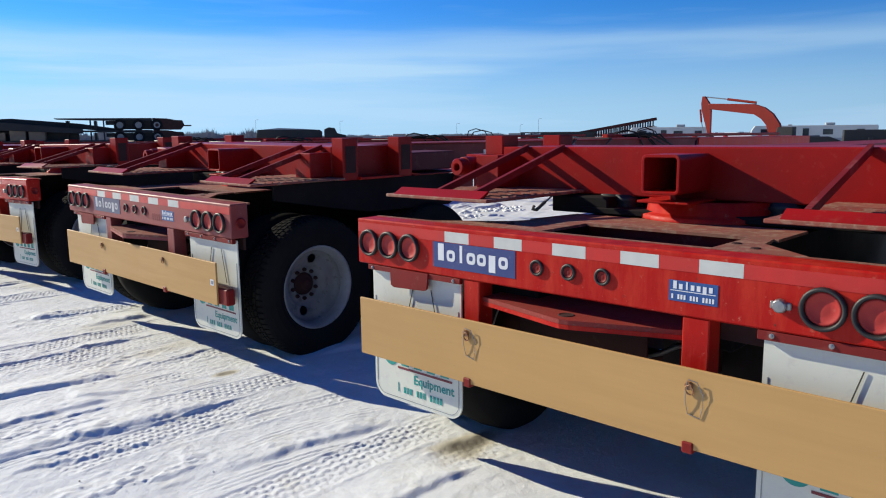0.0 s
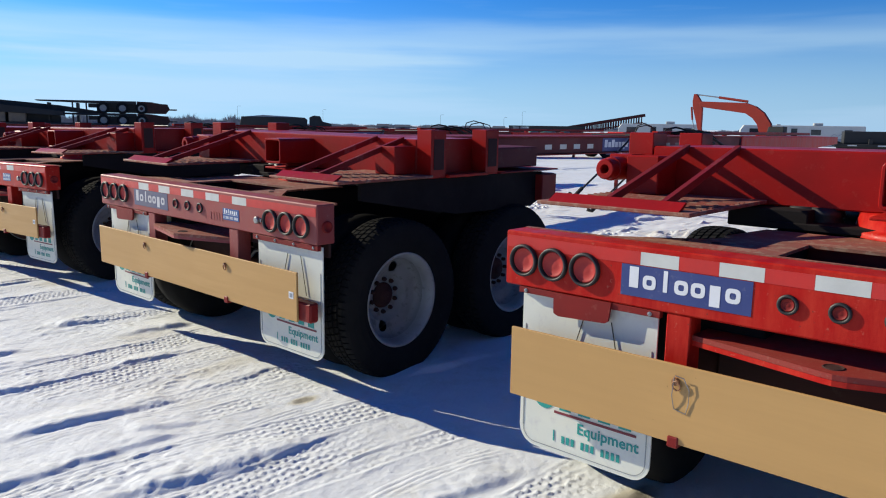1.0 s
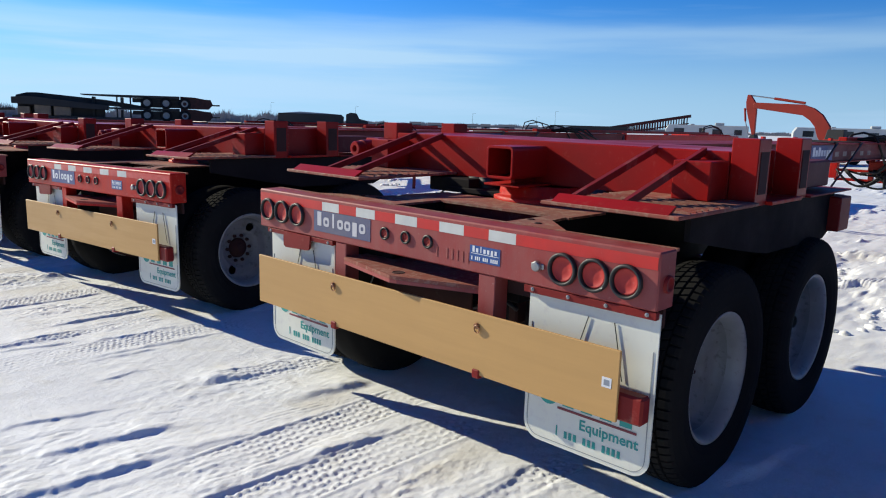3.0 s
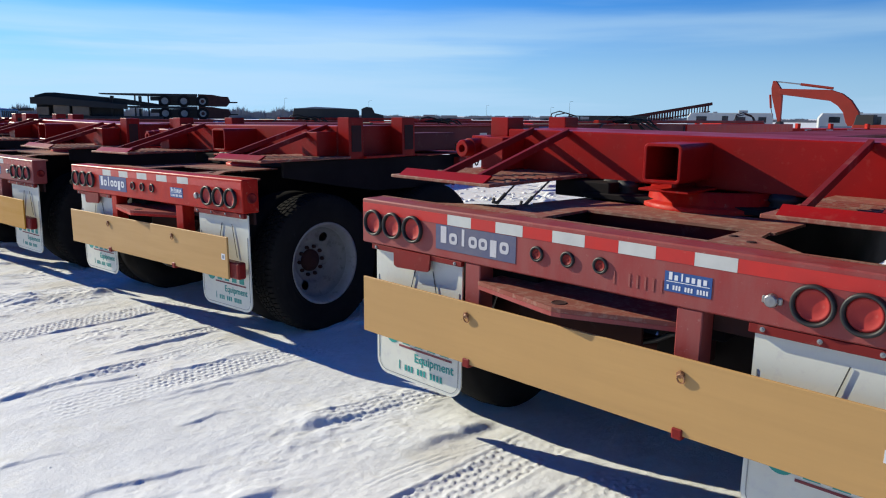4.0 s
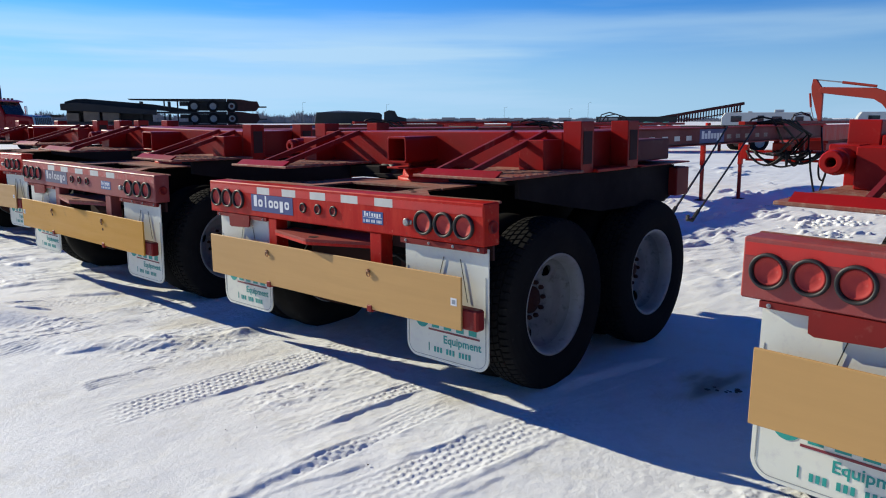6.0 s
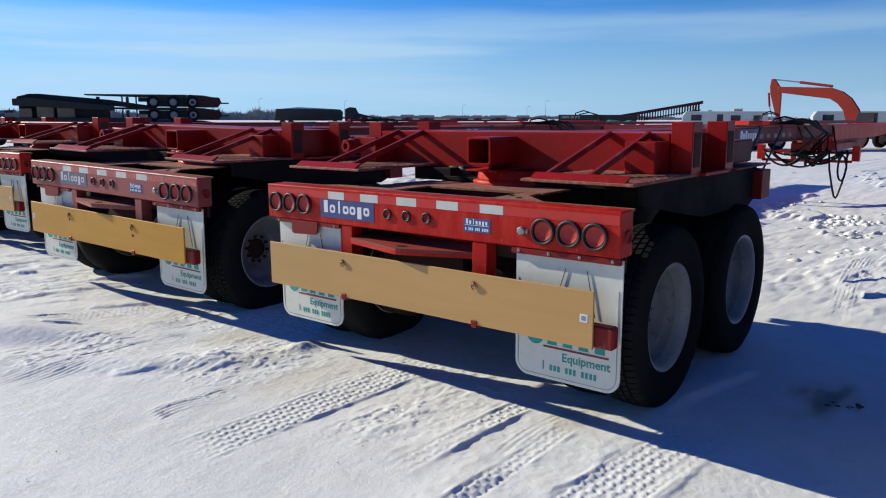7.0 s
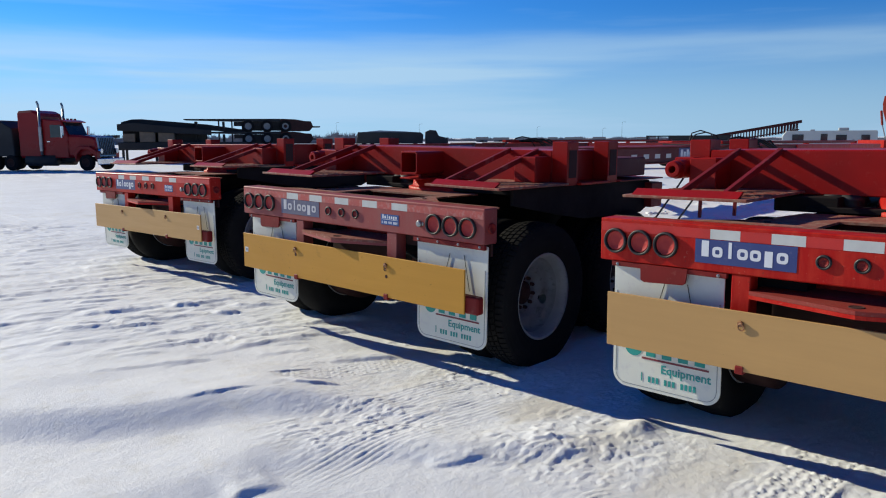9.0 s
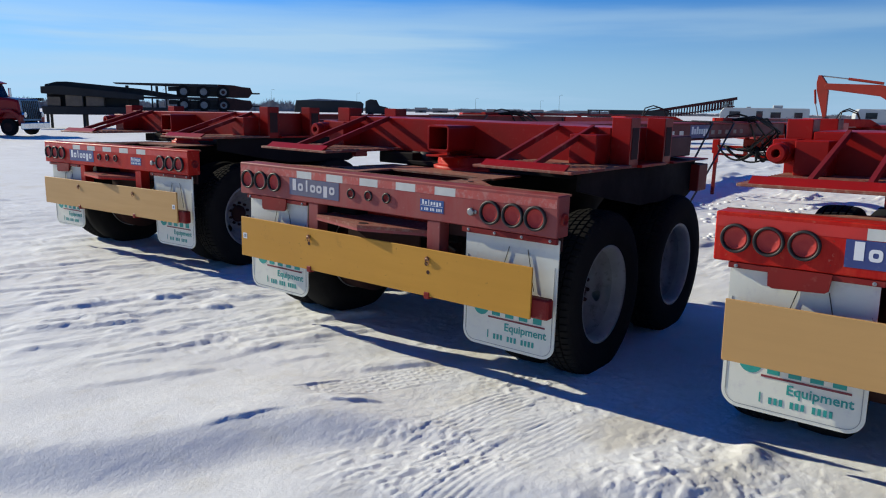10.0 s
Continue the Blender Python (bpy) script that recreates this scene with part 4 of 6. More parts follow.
    bd = part("guard_board", ubox(-1.224, 1.226, -0.076, -0.062, 0.442, 0.729, 0.002), "board", J, "plain tan painted rear board")
    for u in (-0.505, 0.515):
        part("board_clip", ubox(u - 0.020, u + 0.020, -0.084, -0.01, 0.427, 0.468, 0.004), "red_dull", J, "small red clip under the board")
        pn = part("pin", rod((-0.076, -u, 0.672), (-0.088, -u + 0.002, 0.670), 0.014, 10), "rust_pin", bd, "rusty locking pin")
        wire = [(-0.086 - 0.003 * math.cos(t), -u - 0.003 + 0.014 * math.sin(t), 0.657 + 0.017 * math.cos(t)) for t in [2 * math.pi * k / 12 for k in range(13)]]
        part("pin_wire", tube(wire, 0.0032, 5), "rust_pin", pn)
    st = part("sticker", ubox(1.155, 1.197, -0.0772, -0.076, 0.571, 0.612, 0), "white", bd, "small white paper sticker")
    part("sticker_print", ubox(1.164, 1.188, -0.0780, -0.0772, 0.580, 0.603, 0), "rv_stripe", st)
    # mud flaps
    for a, b, side in ((0.712, 1.322, 1), (-1.248, -0.640, -1)):
        r, z0, z1 = 0.080, 0.192, 0.872
        levels = [z0 + r - r * math.cos(math.pi / 2 * k / 9) for k in range(10)] + [z0 + r + (z1 - z0 - r) * k / 12 for k in range(1, 13)]
        bm = bmesh.new()
        rows = []
        # the outline is filled as rows of a slightly bowed sheet
        nz, nu = len(levels) - 1, 12
        for k in range(nz + 1):
            z = levels[k]
            inset = r - math.sqrt(max(0.0, r * r - (r - (z - z0)) ** 2)) if z < z0 + r else 0.0
            row = []
            for i in range(nu + 1):
                u = a + inset + (b - a - 2 * inset) * i / nu
                hz = (z - z0) / (z1 - z0)
                bow = 0.004 * math.sin(math.pi * i / nu) * hz * (1 - hz)
                row.append((0.036 - bow, -u, z))
            rows.append(row)
        f = [[bm.verts.new(p) for p in row] for row in rows]
        k2 = [[bm.verts.new((p[0] + 0.008, p[1], p[2])) for p in row] for row in rows]
        for k in range(nz):
            for i in range(nu):
                bm.faces.new((f[k][i], f[k][i + 1], f[k + 1][i + 1], f[k + 1][i]))
                bm.faces.new((k2[k][i], k2[k + 1][i], k2[k + 1][i + 1], k2[k][i + 1]))
            for i in (0, nu):
                bm.faces.new((f[k][i], f[k + 1][i], k2[k + 1][i], k2[k][i]))
        for k in (0, nz):
            for i in range(nu):
                bm.faces.new((f[k][i], f[k][i + 1], k2[k][i + 1], k2[k][i]))
        bmesh.ops.recalc_face_normals(bm, faces=list(bm.faces))
        fl = part("mud_flap", bm, "flap", J, "white translucent plastic mud flap with teal print")
        vp = 0.0345
        # print: round mark and broad word in blocks, rule, small word, number line
        part("print", lathe([(0.018, -0.0), (0.018, -0.0012), (0.052, -0.0012), (0.052, 0.0)], 24), "teal", fl, "round teal mark", False, pose(vp, -(a + 0.125), 0.425, 0, 0, -90))
        letters(fl, "teal", vp, a + 0.185, b - 0.060, 0.335, 0.56, "nnnn")
        part("print", ubox(a + 0.175, b - 0.060, vp - 0.0020, vp, 0.366, 0.376, 0), "maroon", fl, "dark red rule")
        word(fl, "teal", "Equipment", vp - 0.0005, a + 0.285, 0.306, 0.064)
        letters(fl, "teal", vp, a + 0.165, b - 0.120, 0.230, 0.290, "i nnn nnn nnnn")
        # a thin moulded line runs round the lower edge
        r2, e = 0.062, 0.018
        arc = [(a + e + r2 - r2 * math.cos(t), z0 + e + r2 - r2 * math.sin(t)) for t in [math.pi / 2 * k / 6 for k in range(7)]]
        arc += [(b - e - r2 + r2 * math.sin(t), z0 + e + r2 - r2 * math.cos(t)) for t in [math.pi / 2 * k / 6 for k in range(7)]]
        bm = bmesh.new()
        for (ua, za), (ub, zb) in zip(arc, arc[1:]):
            k = math.hypot(ub - ua, zb - za)
            du, dz = (ub - ua) / k * 0.0018, (zb - za) / k * 0.0018
            bm.faces.new([bm.verts.new((0.0345, -(p + i * dz), q - i * du)) for p, q, i in ((ua, za, -1), (ub, zb, -1), (ub, zb, 1), (ua, za, 1))])
        for u in (a + e, b - e):
            ubox(u - 0.0018, u + 0.0018, 0.0335, 0.036, z0 + e + r2, 0.72, 0, bm)
        part("flap_line", bm, "flap_line", fl, "thin grey moulded line")
        # stiffening wires that show on the face
        for p, q in ((0.300, 0.235), (0.420, 0.470)):
            part("flap_wire", tube([(0.0305, -(a + p), 0.800), (0.0295, -(a + (p + q) / 2), 0.69), (0.0295, -(a + q), 0.57)], 0.0022, 5), "black", fl)
    part("hanger_plate", prism([(1.075, 0.884), (0.815, 0.884), (0.825, 0.81), (0.84, 0.800), (1.05, 0.790), (1.072, 0.80)], 0.012, "x", -0.004), "red_dull", J, "dark red hanger plate over the flap")
    # deck plates on top of the frame
    def deck(pts):
        return part("deck_plate", prism([(v, -u) for u, v in pts], 0.012, "z", 1.103, 0.0), "deck", J, "rust-worn red deck plate")
    deck([(-1.318, 0.131), (1.318, 0.131), (1.318, 0.150), (-1.318, 0.150)])
    deck([(-0.92, 0.151), (-0.28, 0.151), (-0.28, 0.50), (-0.55, 0.50), (-0.62, 0.36)])
    deck([(0.47, 0.151), (0.80, 0.151), (0.58, 0.36), (0.56, 0.50), (0.47, 0.50)])
    deck([(-0.60, 0.501), (0.58, 0.501), (0.58, 0.84), (-0.55, 0.84)])
    for u, v in ((-0.66, 0.25), (-0.54, 0.27), (0.60, 0.22), (0.50, 0.30)):
        part("deck_bolt", lathe([(0.0005, 0.004), (0.016, 0.004), (0.020, 0.0)], 8, "z"), "under", J, "", False, pose(v, -u, 1.115))
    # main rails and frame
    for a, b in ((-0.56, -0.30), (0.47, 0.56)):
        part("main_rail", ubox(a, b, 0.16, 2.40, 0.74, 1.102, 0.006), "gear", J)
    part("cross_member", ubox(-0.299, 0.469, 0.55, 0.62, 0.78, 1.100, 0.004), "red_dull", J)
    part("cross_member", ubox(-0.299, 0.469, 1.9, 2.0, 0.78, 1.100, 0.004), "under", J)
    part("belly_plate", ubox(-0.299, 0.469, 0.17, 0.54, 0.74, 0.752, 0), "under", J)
    part("frame_top", ubox(-0.56, 1.215, 0.86, 2.36, 1.120, 1.150, 0.004), "gear", J, "frame plate under the turntable, coloured shade-black")
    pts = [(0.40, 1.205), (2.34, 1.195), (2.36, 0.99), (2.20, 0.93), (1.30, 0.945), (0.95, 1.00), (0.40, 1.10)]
    # shade on this outer side is painted in with the near-black colour
    part("side_plate", prism(pts, 0.025, "y", -1.24), "gear", J, "side plate over the wheels, coloured shade-black")
    part("front_beam", ubox(-0.90, 1.26, 2.365, 2.50, 0.99, 1.175, 0.006), "red_dull", J)
    part("corner_bracket", ubox(1.10, 1.305, 2.26, 2.46, 0.97, 1.175, 0.006), "red_dull", J, "dark red corner bracket")
    # axles and springs
    for v in (0.712, 1.940):
        part("axle", rod((v, -0.75, 0.453), (v, 0.75, 0.453), 0.065, 14), "under", J, "", True)
        for s in (-1, 1):
            # oversized dark drums plug the wheel dish, so the hand holes look black
            part("brake_drum", rod((v, s * 0.58, 0.445), (v, s * 0.80, 0.445), 0.302, 36), "under", J, "", True)
    for s in (-1, 1):
        part("spring_hanger", ubox(s * 0.52 - 0.05, s * 0.52 + 0.05, 0.45, 2.1, 0.52, 0.74, 0.01), "under", J)
    for v, tn in ((0.712, 35.0), (1.940, 190.0)):
        wheel(J, 1.190, v, True, True, tn)
        wheel(J, 0.885, v, True, False, tn)
        wheel(J, -1.190, v, False, True, tn, False)
        wheel(J, -0.885, v, False, False, tn)
    # turntable
    T = part("turntable", lathe([(0.36, 1.116), (0.36, 1.136), (0.345, 1.142), (0.325, 1.150), (0.315, 1.204), (0.25, 1.206)], 48, "z"), "red", J, "red greased turntable ring", True, pose(1.12, -0.06, 0))
    for u in (-0.46, -0.38, 0.42):
        part("air_bag", lathe([(0.001, 1.215), (0.07, 1.21), (0.085, 1.18), (0.07, 1.165), (0.085, 1.145), (0.06, 1.12)], 16, "z"), "black", J, "black rubber air bag", True, pose(1.05, -u, 0))
    # block added to fill the dark gap beside the turntable with shade
    part("pivot_block", ubox(-0.74, -0.40, 0.88, 1.34, 1.116, 1.203, 0.006), "gear", J, "added shade-black filler block beside the turntable")
    # bolster: beam, centre tube, braces, plates and stakes
    part("bolster_beam", ubox(-1.178, 1.13, 1.00, 1.60, 1.205, 1.456, 0.006), "red_deep", J, "deep red bolster beam")
    bm = bmesh.new()
    loops = []
    for v, inset, r in ((1.002, 0.0, 0.024), (0.683, 0.0, 0.024), (0.680, 0.003, 0.022), (0.680, 0.012, 0.015), (0.683, 0.015, 0.013), (0.99, 0.015, 0.013)):
        ring = []
        for cu, cz, a0 in ((0.081, 1.428, 0), (-0.106, 1.428, 1), (-0.106, 1.247, 2), (0.081, 1.247, 3)):
            su, sz = (-1 if cu > 0 else 1), (-1 if cz > 1.3 else 1)
            for k in range(5):
                t = math.pi / 2 * (a0 + k / 4)
                ring.append(bm.verts.new((v, -(cu + su * (inset + r) + r * math.cos(t)), cz + sz * (inset + r) + r * math.sin(t))))
        loops.append(ring)
    for p, q in zip(loops, loops[1:]):
        for k in range(20):
            j = (k + 1) % 20
            bm.faces.new((p[k], p[j], q[j], q[k]))
    bmesh.ops.recalc_face_normals(bm, faces=list(bm.faces))
    part("tube", bm, "red_deep", J, "open square red tube")
    # dark sheet that paints the shade deep inside the tube
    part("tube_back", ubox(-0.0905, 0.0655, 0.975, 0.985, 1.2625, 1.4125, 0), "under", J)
    part("tube_shelf", ubox(-0.135, 0.115, 0.70, 0.999, 1.205, 1.217, 0.003), "red", J)
    part("tube_web", ubox(-0.018, 0.006, 0.80, 0.999, 1.218, 1.2465, 0), "red_dull", J)
    for u in (-1.005, -0.762, 0.745, 1.0):
        bm = beam((0.28, -u, 1.243), (1.012, -u, 1.452), 0.022, 0.034)
        part("brace", bm, "red_dull", J, "slanting dark red brace")
    for a, b in ((-1.30, -0.61), (0.635, 1.29)):
        P = part("side_step", ubox(a, b, 0.18, 0.998, 1.212, 1.228, 0.003), "deck", J, "ridged rusty steel step plate")
        part("step_lip", prism([(0.190, 1.228), (0.220, 1.228), (0.262, 1.256), (0.250, 1.261)], (b - a) - 0.10, "y", -b + 0.05), "red_deep", P, "raised red lip")
        for k in range(9):
            part("tread_bar", ubox(a + 0.012, b - 0.012, 0.30 + k * 0.055, 0.312 + k * 0.055, 1.228, 1.233, 0), "deck", P)
    for s in (1, -1):
        a, b = (1.135, 1.265) if s > 0 else (-1.315, -1.182)
        i0, i1 = (0.945, 1.130) if s > 0 else (-1.215, -1.050)
        part("end_block", ubox(i0, i1, 0.80, 0.999, 1.229, 1.412, 0.005), "red_deep", J, "red end block of the bolster")
        for v in (1.00, 1.58):
            st = part("stake_pocket", ubox(a, b, v, v + 0.15, 1.205, 1.520, 0.004), "red_deep", J, "upright red stake pocket at the end of the bolster")
            e0, e1 = (b, b + 0.003) if s > 0 else (a - 0.003, a)
            # the slot is not cut: a dark sheet on the face paints its shade
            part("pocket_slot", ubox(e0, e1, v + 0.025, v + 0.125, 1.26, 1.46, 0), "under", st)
    part("end_pipe", lathe([(0.020, 0.10), (0.020, -0.020), (0.024, -0.026), (0.044, -0.026), (0.050, -0.018), (0.051, 0.03), (0.058, 0.032), (0.058, 0.16)], 24, "x"), "red_deep", J, "short red pipe stub", False, pose(0.735, 1.282, 1.345))
    part("pipe_bracket", ubox(-1.345, -1.217, 0.86, 0.998, 1.30, 1.415, 0.006), "red_deep", J, "red bracket that holds the pipe stub")
    part("tool_box", ubox(0.85, 1.20, 1.78, 2.33, 1.235, 1.388, 0.008), "red_dark", J, "dark maroon box at the front of the bolster")
    part("box_shelf", ubox(0.83, 1.29, 1.735, 2.50, 1.205, 1.216, 0.003), "red_dull", J, "dark red shelf plate")
    part("end_ledge", ubox(1.131, 1.295, 1.152, 1.578, 1.205, 1.224, 0.003), "red", J, "bright red ledge between the stake pockets")
    # drawbar running forwards to the gooseneck
    D = part("drawbar", ubox(-0.28, 0.240, 1.605, 9.6, 1.258, 1.430, 0.006), "red_dark", J, "long dark maroon drawbar beam")
    for z in (1.245, 1.4305):
        part("flange", ubox(-0.31, 0.272, 1.605, 9.6, z, z + 0.0125, 0.002), "red_dull", D)
    for v in (3.90, 4.19, 4.47, 4.76, 5.87, 6.15, 6.45, 6.80, 7.10):
        part("reflective_tape", ubox(0.240, 0.2415, v, v + 0.13, 1.306, 1.356, 0), "tape_white" if v < 5 else "tape_grimy", D, "white reflective tape" if v < 5 else "grimy reflective tape")
    s = part("sign_plate", ubox(0.240, 0.2425, 5.10, 5.78, 1.268, 1.422, 0), "navy", D, "navy blue maker's sign with white print")
    bm = bmesh.new()
    for k, c in enumerate("tntnndn"):
        ubox(0.2425, 0.2440, 5.15 + k * 0.084, 5.215 + k * 0.084, 1.315 if c != "d" else 1.290, 1.375 if c != "t" else 1.402, 0, bm)
    tagged(part("print", bm, "white", s), kind="stuff")
    # gooseneck in front of the drawbar
    G = part("gooseneck", prism([(9.605, 1.19), (9.605, 1.432), (15.6, 1.425), (15.6, 1.27), (13.6, 1.19)], 0.52, "y", -0.26, 0.006), "red", J, "red gooseneck beam")
    part("neck_box", ubox(-0.22, 0.22, 10.1, 12.4, 1.02, 1.188, 0.008), "red_dull", G, "dark red box under the gooseneck")
    part("kingpin", rod((12.8, 0, 1.08), (12.8, 0, 1.28), 0.045, 12), "steel", G)
    for u in (-0.30, 0.30):
        part("neck_stay", beam((9.62, -u, 1.10), (11.8, -u, 1.09), 0.05, 0.10), "red_dull", G)
    # hose rack hung under the drawbar
    R = part("hose_rack", ubox(-0.40, 0.82, 8.20, 8.24, 1.05, 1.085, 0.003), "red", J, "red rack carrying coiled black hoses")
    part("rack_bar", ubox(-0.38, 0.80, 8.20, 8.24, 0.93, 0.965, 0.003), "red", R)
    for u in (-0.44, 0.80):
        part("rack_end", ubox(u, u + 0.09, 8.17, 8.27, 0.955, 1.165, 0.004), "red", R)
    part("rack_hanger", ubox(0.02, 0.08, 8.19, 8.25, 0.95, 1.262, 0.003), "red_dull", R)
    part("rack_hanger", ubox(0.36, 0.42, 8.19, 8.25, 0.95, 1.262, 0.003), "red_dull", R)
    rnd = random.Random(7)
    for k in range(15):
        a = (8.10 + rnd.uniform(-0.10, 0.08), -rnd.uniform(-0.36, 0.35), 1.06 + rnd.uniform(0.0, 0.05))
        b = (8.12 + rnd.uniform(-0.12, 0.08), -rnd.uniform(0.20, 0.78), 1.06 + rnd.uniform(0.0, 0.10))
        part("hose", tube(sag(a, b, rnd.uniform(0.06, 0.24), 14), 0.014, 6), "hose", R, "black air hose", True)
    for k in range(6):
        a = (7.6 + rnd.uniform(-0.3, 0.3), -rnd.uniform(0.0, 0.3), 1.47)
        b = (8.12 + rnd.uniform(-0.1, 0.1), -rnd.uniform(-0.1, 0.6), 1.02 + rnd.uniform(0.0, 0.08))
        mid = (8.0 + rnd.uniform(-0.2, 0.2), -0.28 - rnd.uniform(0.05, 0.25), 1.30 + rnd.uniform(-0.1, 0.15))
        pts = [Vector(a), Vector(a).lerp(Vector(mid), 0.5) + Vector((0, -0.03, 0.12)), Vector(mid), Vector(mid).lerp(Vector(b), 0.6) - Vector((0, 0, 0.10)), Vector(b)]
        part("hose", tube(pts, 0.014, 6), "hose", R, "black air hose", True)
    loop = [(8.12, -0.70 + 0.05 * math.cos(t), 0.86 + 0.17 * math.sin(t)) for t in [2 * math.pi * i / 16 for i in range(17)]]
    part("hose", tube(loop, 0.014, 6), "hose", R, "black air hose", True)
    part("hose", tube(sag((8.2, -0.75, 1.05), (9.4, -0.30, 1.40), 0.28, 12), 0.014, 6), "hose", R, "black air hose", True)
    part("hose", tube([(7.3, 0.05, 1.46), (7.32, 0.0, 1.53), (7.40, -0.10, 1.56), (7.5, -0.2, 1.53), (7.55, -0.25, 1.42), (7.7, -0.3, 1.2)], 0.014, 6), "hose", R, "black air hose", True)
    part("valve_block", ubox(0.05, 0.30, 8.02, 8.18, 1.09, 1.20, 0.01), "orange", R, "orange valve block")
    part("hose_bracket", ubox(-0.04, 0.05, 6.95, 14.2, 1.452, 1.502, 0.006), "red", R, "thin red bar that carries the hoses")
    return J


first = jeep()
# x, y, z, turn, lean sideways and lean backwards of each dolly
PLACES = [(2.507, 1.896, 0.007, 1.08, -0.23, 0.04), (2.493, 5.933, -0.004, 2.33, 0.63, -0.47), (2.373, 9.942, -0.008, 5.58, -0.50, -0.21), (1.942, 13.394, -0.006, 8.05, 0.84, 0.23), (1.884, 17.506, 0.005, 9.11, -0.16, 0.18)]
STANDS = [pose(x, y, z, lean, back, turn) for x, y, z, turn, lean, back in PLACES]
first.matrix_basis = STANDS[0]
dollies = [first] + [copy_thing(first, m) for m in STANDS[1:]]


def straps(J, ends):
    """Slanting tie straps from the top of the drawbar, each with a hook at its lower end."""
    for (u1, v1, z1), v0 in zip(ends, (5.75, 6.65)):
        a, b = Vector((v0, -0.285, 1.446)), Vector((v1, -u1, z1))
        c = part("strap", tube([(v0, 0.28, 1.448), (v0, -0.25, 1.450), a] + sag(a, b, 0.02, 8)[1:], 0.012, 6), "black", J, "black tie-down strap")
        d = (b - a).normalized()
        hook = [b - d * 0.10, b, b + d * 0.10, b + d * 0.08 + Vector((-0.06, 0.03, 0)), b + d * 0.0 + Vector((-0.09, 0.04, 0))]
        part("hook", tube(hook, 0.022, 6), "dark", c)


def support_legs(J, spots):
    """Landing legs on the snow at the far end of the drawbar, with the bar that carries them."""
    (u0, v0), (u1, v1) = spots
    B = part("support_bar", beam((v0 - 0.15, -u0 + 0.2, 1.19), (v1 + 0.1, -u1, 1.19), 0.16, 0.14), "red_dull", J, "dark red bar across the landing legs")
    part("support_arm", beam((v1, -u1, 1.19), (9.55, -0.02, 1.185), 0.16, 0.118), "red_dull", J)
    for u, v in spots:
        L = part("landing_leg", ubox(u - 0.040, u + 0.040, v - 0.040, v + 0.040, 0.62, 1.13, 0.005), "red", B, "red landing leg standing on snow")
        part("leg_tube", ubox(u - 0.029, u + 0.029, v - 0.029, v + 0.029, -0.06, 0.62, 0.004), "red_dull", L)
        part("foot_pad", ubox(u - 0.10, u + 0.10, v - 0.10, v + 0.10, -0.105, -0.05, 0.004), "under", L)


for k, J in enumerate(dollies):
    straps(J, ((0.26, 4.57, 0.82), (0.235, 5.05, 0.63)) if k == 1 else ((0.45, 4.05, 0.61), (0.45, 4.60, 0.53)))
    support_legs(J, {1: ((-2.38, 10.46), (-1.34, 10.55)), 3: ((-1.72, 10.54), (-1.29, 11.20))}.get(k, ((-2.30, 11.20), (-1.83, 11.90))))


# the drawbars lie level although the second and third dolly lean
for J, lift in ((dollies[1], 0.47), (dollies[2], 0.21)):
    for o in J.children:
        if o.name.split(".")[0] in ("drawbar", "gooseneck", "hose_rack", "strap"):
            o.matrix_basis = pose(1.6, 0, 1.34) @ pose(0, 0, 0, 0, lift, 0) @ pose(-1.6, 0, -1.34) @ o.matrix_basis


# each dolly's wheels came to rest at their own turn
for J, turns in zip(dollies, ((35, 190), (103, 10), (-62, 85), (20, 75), (140, 60))):
    for o in J.children:
        if o.name.split(".")[0] == "wheel":
            p = o.matrix_basis.translation
            o.matrix_basis = pose(p.x, p.y, p.z, 0, turns[0] if p.x < 1.3 else turns[1], 0 if (p.y < 0) == (abs(p.y) > 1.0) else 180)


def own_mesh(ob, mat):
    ob.data = ob.data.copy()
    ob.data.materials[0] = M[mat]


# the fourth dolly carries a darker, mustard board
for o in dollies[3].children:
    if o.name.startswith("guard_board"):
        own_mesh(o, "board_gold")
        o["label"] = "scuffed mustard yellow rear board"
        for c in o.children:
            if c.name.startswith("sticker"):
                c.matrix_basis = pose(0, 2.355, 0)
        # bolt holes drawn as dark discs, their shade put into the colour
        for u, z in ((-0.505, 0.625), (0.505, 0.640), (0.52, 0.590)):
            part("bolt_hole", lathe([(0.0005, -0.0015), (0.008, -0.0015), (0.011, -0.0022), (0.013, 0.0)], 12), "under", o, "small dark disc painted as the shade in a bolt hole", False, pose(-0.076, -u, z, 0, 0, -90))
dollies[3]["label"] = "red painted steel trailer dolly with scuffed mustard rear board"
# two beams are duller with road dust
for k in (1, 3):
    for o in dollies[k].children:
        if o.name.split(".")[0] in ("rear_beam", "post", "hitch_lip", "hitch_plate"):
            own_mesh(o, "plate_dusty" if o.name.startswith("hitch_plate") else "red_dusty")
            if o.name.startswith("rear_beam"):
                o["label"] = "dusty faded red rear cross beam"
                for c in o.children:
                    if k == 3 and c.name.startswith("reflective_tape") and c.data.materials[0] == M["tape_red"]:
                        own_mesh(c, "tape_worn")
                    elif c.name.startswith("sign_plate") and c.data.materials[0] == M["navy"]:
                        own_mesh(c, "navy_dusty")
                        for p in c.children:
                            own_mesh(p, "print_dusty")
